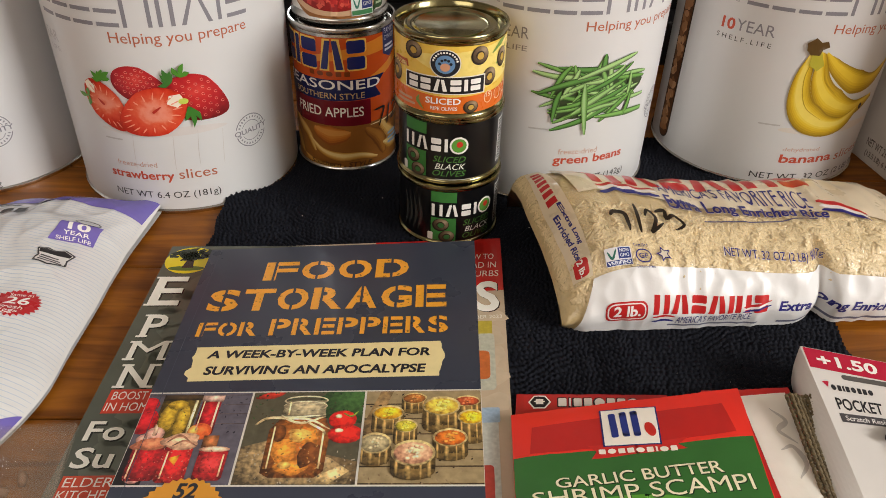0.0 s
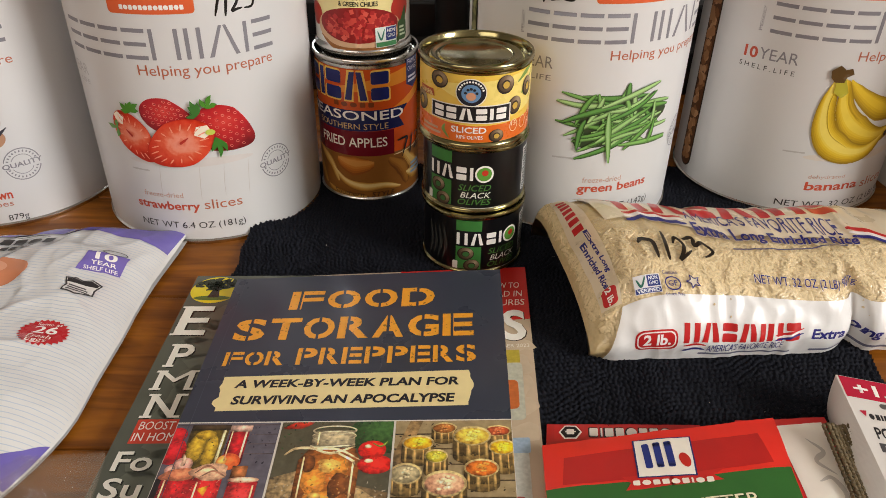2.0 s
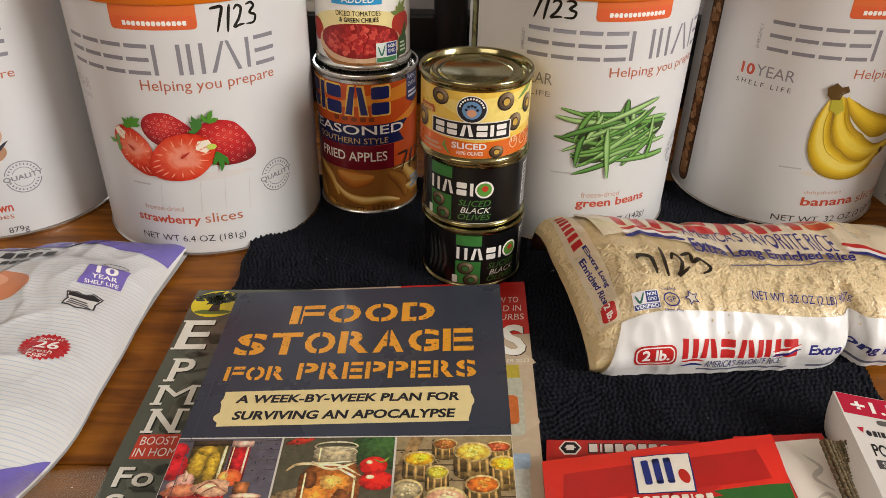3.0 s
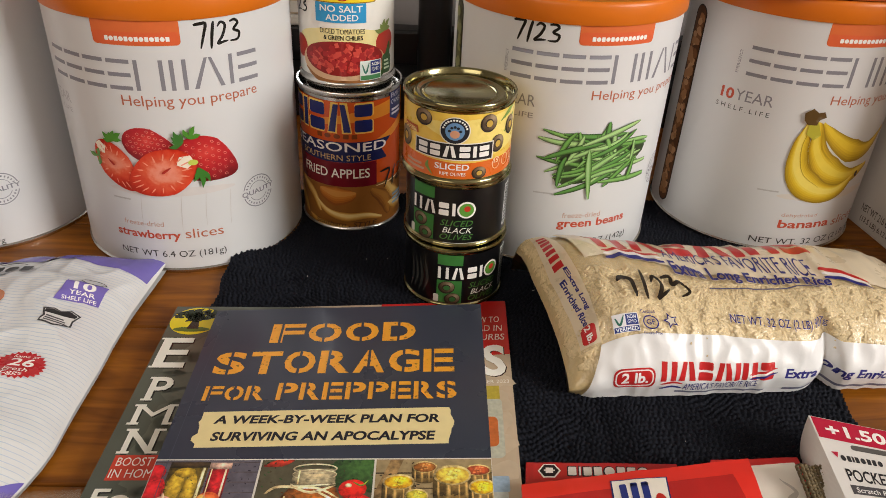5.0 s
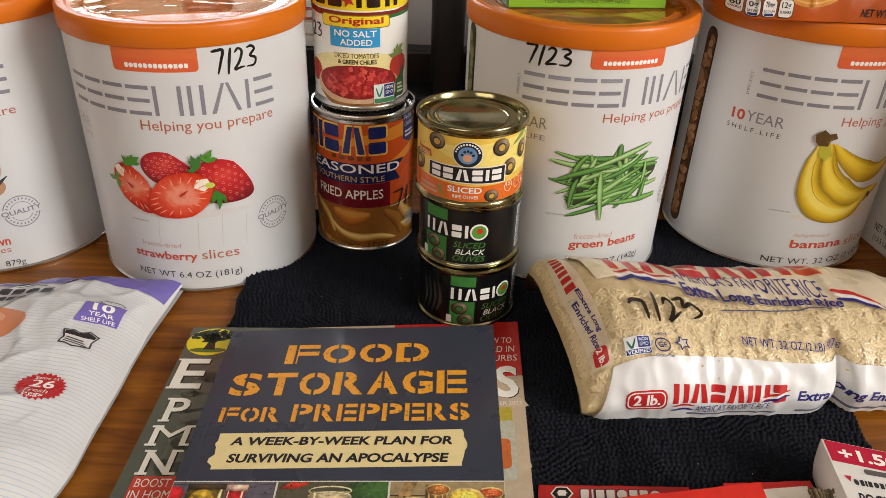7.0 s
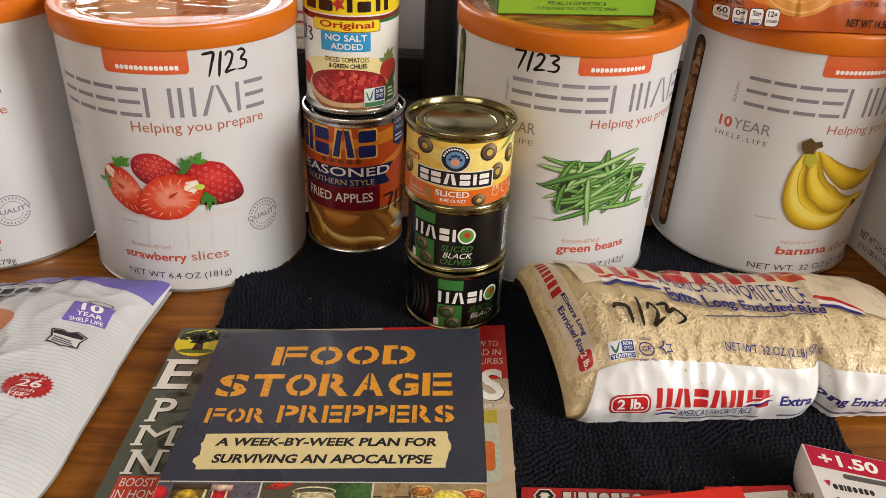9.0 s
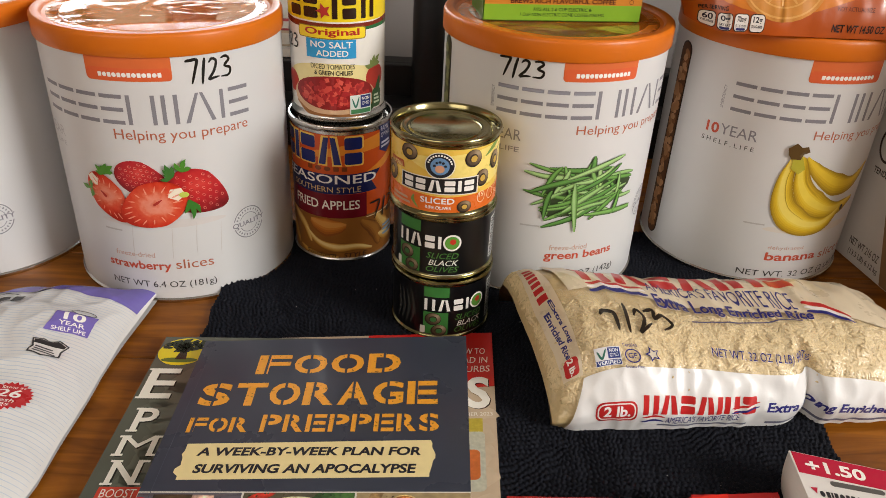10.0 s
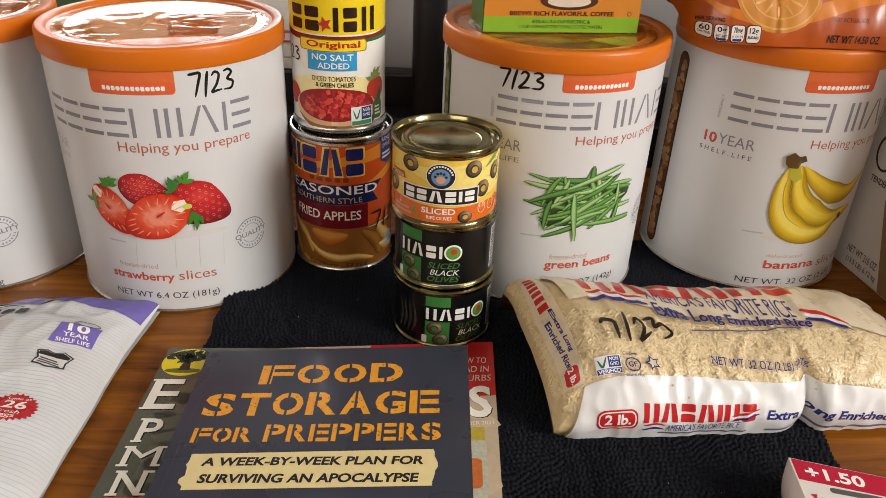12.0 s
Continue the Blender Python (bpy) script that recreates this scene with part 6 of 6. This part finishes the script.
# ---- pocket knife card ----
def build_knife_card():
    t = thing("knife_package", "white pocket knife card package with a red header and woven strap", "package")
    CARD = mat("coated_card", (0.70, 0.66, 0.62), 0.42, vary=0.05, scale=40, coat=0.2, coat_rough=0.2)
    fn0 = bilinear((0.2590, 0.2740, 0.0120), (0.3040, 0.2760, 0.0100), (0.2580, 0.3550, 0.0280), (0.3180, 0.3430, 0.0240), 56, 88)

    def fn(x, y, lift=0.0):
        return fn0(x, y, lift)
    solid_sheet("card", fn, 0, -30, 56, 88, 10, 14, lambda x, y, z: z - 0.0008, CARD, t, "white coated card")

    def flap(u, v):
        a = fn(0, -30 + 118 * v)
        return Vector((a.x - 0.012 * math.sin(u * 2.2) * (0.2 + 0.8 * min(1, (1 - v) * 2.5)) + 0.003 * u, a.y - 0.004 * u, a.z * (1 - u) + 0.0035 * u))
    part("side_flap", sheet(flap, 12, 24, 0.0006), CARD, t, "curved white side flap")
    part("back_card", box(0.262, 0.250, 0.0030, 0.306, 0.344, 0.0029), CARD, t)
    G(t, fn, P((0.3, 74.5), (55.7, 73), (55.7, 87.7), (0.3, 87.7)), gloss("b8203c"), 1, "red_header", label="crimson printed header")
    G(t, fn, T("+1.50", 5, 76.8, 33, 84.5, 0.03), ink("f2e8e4"), 2, "lettering")
    G(t, fn, RR(14, 69.2, 40, 72.6, 1.6), ink("5a5652"), 1, "hang_slot", label="long hanging slot")
    G(t, fn, P((3, 66), (6.5, 66.5), (5.2, 62.6)), ink("b8203c"), 1, "maker_mark")
    G(t, fn, blocks("orirorro", 6.8, 61.2, 27, 64.8, 0.3), ink("2c2a2c"), 1, "maker_mark")
    G(t, fn, T("POCKET", 6.3, 49, 29, 56.5, 0.02), ink("222022"), 1, "lettering")
    G(t, fn, R(5.5, 41.5, 55.5, 46.8), ink("4a4648"), 1, "panel")
    G(t, fn, T("Scratch Resistant", 8, 42.6, 36, 45.6, 0.01), ink("e6e2de"), 2, "lettering")
    bm = bmesh.new()
    for x0, y0, x1, y1 in ((22, 32, 40, 40), (30, 18, 42, 34)):
        p = fn((x0 + x1) / 2, (y0 + y1) / 2, 0.003)
        m = Matrix.LocRotScale(p, Euler((0, 0, 0.5)), ((x1 - x0) / 1000, (y1 - y0) / 1400, 0.006))
        bmesh.ops.create_icosphere(bm, subdivisions=3, radius=0.5, matrix=m)
    part("pocket_knife", bm, BLACK_METAL, t, "black folding knife", True)
    # woven strap along the open side
    STRAP = mat("olive_braided_cord", (0.13, 0.092, 0.042), 0.7, vary=0.4, scale=600, bump=0.6, bump_scale=1500, random_vary=0.25)
    bm = bmesh.new()
    for j in range(50):
        for i in range(9):
            v = 62 - j * 1.9
            a = fn(0, v)
            p = Vector((a.x - 0.0148 + 0.0020 * i, a.y - 0.002, max(0.0062, a.z - 0.0050 + 0.0008 * math.sin(i * 1.2))))
            tilt = 0.55 if (i + j) % 2 else -0.55
            m = Matrix.LocRotScale(p, Euler((0.2, 0, tilt)), (0.0012, 0.0017, 0.0010))
            bmesh.ops.create_icosphere(bm, subdivisions=1, radius=1.0, matrix=m)
    part("woven_strap", bm, STRAP, t, "olive brown braided cord strap", True, kind="stuff")


build_knife_card()


# ---- clear pouch ----
def build_clear_pouch():
    t = thing("clear_pouch", "small clear plastic pouch with a serrated edge and brown contents", "pouch")
    CLEAR = mat("clear_film", (0.62, 0.48, 0.36), 0.14, vary=0.02, bump=0.5, bump_scale=60, alpha=0.14, coat=0.25)
    SPICE = mat("brown_spice", (0.16, 0.085, 0.045), 0.7, vary=0.4, scale=200, bump=0.8, bump_scale=400)

    def top(u, v):
        x = -0.168 + 0.066 * u + 0.012 * (1 - v) * u
        y = 0.215 + 0.093 * v + 0.006 * u * v
        if v > 0.99:
            y += 0.0012 * (int(u * 40) % 2)
        z = 0.0095 + 0.010 * math.sin(math.pi * u) ** 0.6 * math.sin(math.pi * min(1, v * 1.05)) ** 0.6 + 0.0016 * noise.noise(Vector((u * 6, v * 7, 2)))
        return Vector((x, y, z))
    bm = sheet(top, 40, 30)
    part("film", bm, CLEAR, t, "crinkled clear film", True)
    part("back_film", sheet(lambda u, v: Vector((top(u, v).x, top(u, v).y, 0.0072)), 40, 4), CLEAR, t)
    bm = bmesh.new()
    rnd = random.Random(6)
    for k in range(40):
        u, v = rnd.uniform(0.15, 0.8), rnd.uniform(0.1, 0.72)
        p = top(u, v)
        m = Matrix.LocRotScale(Vector((p.x, p.y, 0.0105)), Euler((rnd.random() * 3, rnd.random() * 3, rnd.random() * 3)), (0.005, 0.003, 0.002))
        bmesh.ops.create_icosphere(bm, subdivisions=1, radius=1.0, matrix=m)
    part("contents", bm, SPICE, t, "brown dried pieces", True, kind="stuff")


build_clear_pouch()


# ---- on top of the cans ----
def build_filter_box():
    t = thing("filter_box", "green and orange coffee filter box standing on a can lid", "box")
    x0, y0, x1, y1, z0, h = 0.0980, 0.5790, 0.2060, 0.5920, 0.18815, 100
    d = (Vector((x1, y1, 0)) - Vector((x0, y0, 0)))
    n = Vector((-d.y, d.x, 0)).normalized()

    def fn(x, y, lift=0.0):
        return Vector((x0, y0, z0)) + d * (x / 109) + Vector((0, 0, y / 1000)) - n * lift
    bm = bmesh.new()
    vs = [bm.verts.new(Vector((x0, y0, z0)) + d * a + n * b + Vector((0, 0, c))) for c in (0, h / 1000) for a, b in ((0, 0.0002), (1, 0.0002), (1, 0.045), (0, 0.045))]
    for q in ((0, 3, 2, 1), (4, 5, 6, 7), (0, 1, 5, 4), (1, 2, 6, 5), (2, 3, 7, 6), (3, 0, 4, 7)):
        bm.faces.new([vs[k] for k in q])
    bmesh.ops.bevel(bm, geom=list(bm.edges), offset=0.0006, segments=2, affect="EDGES")
    part("carton", bm, ink("4a7a22", 0.4, 0.2), t, "folded green carton")
    G(t, fn, R(0.6, 0.8, 108.4, 11), ink("7fae2c", 0.4, 0.2), 3, "green_band", 20, "bright green printed band")
    G(t, fn, R(0.6, 11, 108.4, 30), ink("c8822c", 0.4, 0.2), 3, "orange_band", 20, "orange printed band")
    G(t, fn, E(58, 21.5, 20, 6), ink("4a2c14"), 4, "picture")
    G(t, fn, E(58, 21, 15, 3.6), ink("d6cbb8"), 5, "picture")
    G(t, fn, R(0.6, 30, 108.4, 98), ink("3f7a24", 0.4, 0.2), 3, "green_band", 20)
    G(t, fn, T("BREWS RICH FLAVORFUL COFFEE", 18, 11.8, 90, 14.8, 0.02), ink("4a1c10"), 5.5, "lettering")
    G(t, fn, [T("FITS ALL 2-6 CUP ELECTRIC &", 34, 6.8, 74, 9.0, 0.015), T("1 CUP NON ELECTRIC CONE COFFEE MAKERS", 25, 3.4, 83, 5.6, 0.015)], ink("24401a"), 4, "lettering")
    G(t, fn, ring(101, 13.4, 1.5, 1.5, 0.3), ink("4a1c10"), 4, "badge")


build_filter_box()


def build_cookie_bag():
    t = thing("snack_bag", "shiny orange snack bag lying on a can lid", "bag")
    ORANGE_FILM = mat("orange_foil_film", rgb("b04e12"), 0.3, vary=0.2, scale=20, bump=0.4, bump_scale=50, coat=0.3, coat_rough=0.1)
    fn = cookie_surface
    bm = sheet(lambda u, v: cookie_surface(225 * u, 150 * v), 70, 50)
    bmesh.ops.holes_fill(bm, edges=[e for e in bm.edges if e.is_boundary], sides=0)
    bmesh.ops.recalc_face_normals(bm, faces=bm.faces)
    part("bag_body", bm, ORANGE_FILM, t, "glossy orange film", True, 60)
    return t, fn


cookie_bag, fn = build_cookie_bag()
G(cookie_bag, fn, [S([(2, 30), (20, 16), (60, 12), (120, 24), (170, 18), (215, 20)], 2, 2, 7)], ink("cf7a2c", 0.25, 0.5), 1, "printed_wave")
G(cookie_bag, fn, T("PER SERVING", 4, 10.2, 20, 12.4, 0.02), ink("1c1410"), 5, "lettering")
for k, (big, small) in enumerate((("60", "CALORIES"), ("0g", "SAT FAT"), ("70mg", "SODIUM"), ("12g", "SUGARS"))):
    x = 4 + 10.0 * k
    G(cookie_bag, fn, RR(x, 0.8, x + 9.2, 9.2, 2), ink("241a14"), 4, "nutrition_badge")
    G(cookie_bag, fn, RR(x + 0.4, 1.2, x + 8.8, 8.8, 1.8), ink("e8e2dc"), 5, "nutrition_badge", label="white nutrition badge")
    G(cookie_bag, fn, T(big, x + 1.8, 4.6, x + 7.4, 8.0, 0.02), ink("1c1a2c"), 6, "lettering")
    G(cookie_bag, fn, T(small, x + 1.2, 2.9, x + 8.0, 4.2, 0.02), ink("1c1a2c"), 6, "lettering")
    if k in (1, 2):
        G(cookie_bag, fn, RR(x + 1.6, 1.4, x + 7.6, 2.6, 0.5), ink("2c2c66"), 6, "nutrition_badge")
G(cookie_bag, fn, E(54, 24, 28, 18), photo("c9863a", 0.25, 120), 2, "cookie_picture", label="printed round golden cookie")
G(cookie_bag, fn, [ring(54, 24, 26, 16.6, 0.9), ring(54, 24, 19, 12, 0.8)], ink("dca45a", 0.3, 0.4), 3, "cookie_picture")
G(cookie_bag, fn, [S([(54 + 9 * math.cos(a), 24 + 6 * math.sin(a)), (54 + 18 * math.cos(a), 24 + 11 * math.sin(a))], 1, 1, 1.4) for a in (0.52 * k for k in range(12))], ink("dca45a", 0.3, 0.4), 3, "cookie_picture")
G(cookie_bag, fn, T("NOT ACTUAL SIZE", 89, 12, 113, 14), ink("5a2410"), 3, "lettering")
G(cookie_bag, fn, T("NET WT 14.50 OZ", 87, 2.6, 122, 6.2, 0.02, 0.1), ink("1c1210"), 3, "lettering")


# ---- carton beside the cans ----
def build_carton():
    t = thing("carton", "large white printed carton with a dark red stripe", "box")
    CARTON = mat("white_carton", (0.60, 0.56, 0.52), 0.5, vary=0.05, scale=30)
    far, near, h = Vector((0.4090, 0.6500, 0)), Vector((0.4305, 0.5000, 0)), 0.24
    d = near - far
    n = Vector((-d.y, d.x, 0)).normalized()
    if n.x < 0:
        n = -n

    def fn(x, y, lift=0.0):
        return far + d * (x / 151) + Vector((0, 0, y / 1000)) - n * lift
    bm = bmesh.new()
    vs = [bm.verts.new(far + d * a + n * b + Vector((0, 0, c))) for c in (0, h) for a, b in ((0, 0), (1, 0), (1, 0.20), (0, 0.20))]
    for q in ((0, 3, 2, 1), (4, 5, 6, 7), (0, 1, 5, 4), (1, 2, 6, 5), (2, 3, 7, 6), (3, 0, 4, 7)):
        bm.faces.new([vs[k] for k in q])
    bmesh.ops.recalc_face_normals(bm, faces=bm.faces)
    bmesh.ops.bevel(bm, geom=list(bm.edges), offset=0.0012, segments=2, affect="EDGES")
    part("carton_body", bm, CARTON, t, "folded white carton")
    return t, fn


carton, fn = build_carton()
G(carton, fn, P((20, 51), (27.5, 51), (27.5, 238), (19, 238)), ink("6a1418"), 2, "stripe", label="dark red printed stripe")
G(carton, fn, [T("NET WT 216 OZ", 41, 15, 77, 21.5, 0.01), T("(13.5 LB) 6.12 kg", 43, 5.5, 80, 11.5, 0.01)], ink("4a3c34"), 2, "lettering")
G(carton, fn, P((86, 1.5), (149, 1.5), (149, 90), (62, 70)), ink("8a6a4a"), 2, "kraft_panel", label="bare brown panel")
G(carton, fn, [ring(48, 103, 11, 15, 2)], ink("3a2a24"), 2, "emblem")
G(carton, fn, T("TENDER", 40, 78, 60, 83, 0.02), ink("3a2a24"), 2, "lettering")


# ---- dark shelf unit behind the cans ----
def build_stand():
    t = thing("shelf_unit", "dark metal shelf unit with a grey back panel", "shelf")
    part("post", lathe([(0, 0.0), (0.0165, 0.0), (0.0165, 0.55), (0, 0.55)], 32, c=(0.0640, 0.818)), BLACK_METAL, t, "round black metal post", True, 40)
    part("post", lathe([(0, 0.0), (0.0165, 0.0), (0.0165, 0.55), (0, 0.55)], 32, c=(-0.330, 0.818)), BLACK_METAL, t, "round black metal post", True, 40)
    part("back_panel", box(-0.015, 0.872, 0.0, 0.42, 0.880, 0.55, 0.001), GREY_PANEL, t, "matt grey back panel")
    part("rail", box(-0.345, 0.842, 0.0, 0.40, 0.868, 0.079, 0.003), BLACK_METAL, t, "black lower rail")
    part("shelf_board", box(-0.345, 0.800, 0.0, 0.40, 0.842, 0.045, 0.003), BLACK_METAL, t)


build_stand()


def shelf_book(x0, x1, z0, z1, code, label):
    t = thing("shelf_book", label, "book", "books on the shelf")
    part("cover", box(x0, 0.845, z0, x1, 0.905, z1, 0.001), ink(code), t)
    part("page_block", box(x0 + 0.002, 0.8445, z0 + 0.0025, x1 - 0.002, 0.85, z1 - 0.0025), PAPER, t)


shelf_book(-0.135, -0.042, 0.0791, 0.090, "d9d4cc", "white book lying on the shelf rail")
shelf_book(-0.130, -0.048, 0.0902, 0.106, "c8b49a", "tan book lying on another book")
shelf_book(-0.138, -0.046, 0.1062, 0.118, "b8525a", "faded red book lying on other books")
shelf_book(-0.128, -0.050, 0.1182, 0.150, "e4ddd0", "thick cream book on top of a pile")
shelf_book(-0.133, -0.047, 0.1502, 0.165, "b09a80", "brown book on top of a pile")


def standing_book(x, w, h, code, label):
    t = thing("shelf_book", label, "book", "books on the shelf")
    part("cover", box(x, 0.915, 0.0, x + w, 1.02, h, 0.001), ink(code), t)
    part("page_block", box(x + 0.002, 0.916, h - 0.003, x + w - 0.002, 1.018, h + 0.0005), PAPER, t)


for x, w, h, code, label in ((-0.44, 0.05, 0.27, "8a7a68", "brown book standing upright"), (-0.385, 0.04, 0.30, "d8cdb8", "cream book standing upright"), (-0.34, 0.05, 0.28, "4f6a4a", "green book standing upright"), (-0.285, 0.06, 0.31, "c9bda6", "pale tan book standing upright"), (-0.22, 0.035, 0.29, "7a3a34", "dark red book standing upright"), (-0.18, 0.055, 0.30, "d9d2c4", "off-white book standing upright")):
    standing_book(x, w, h, code, label)
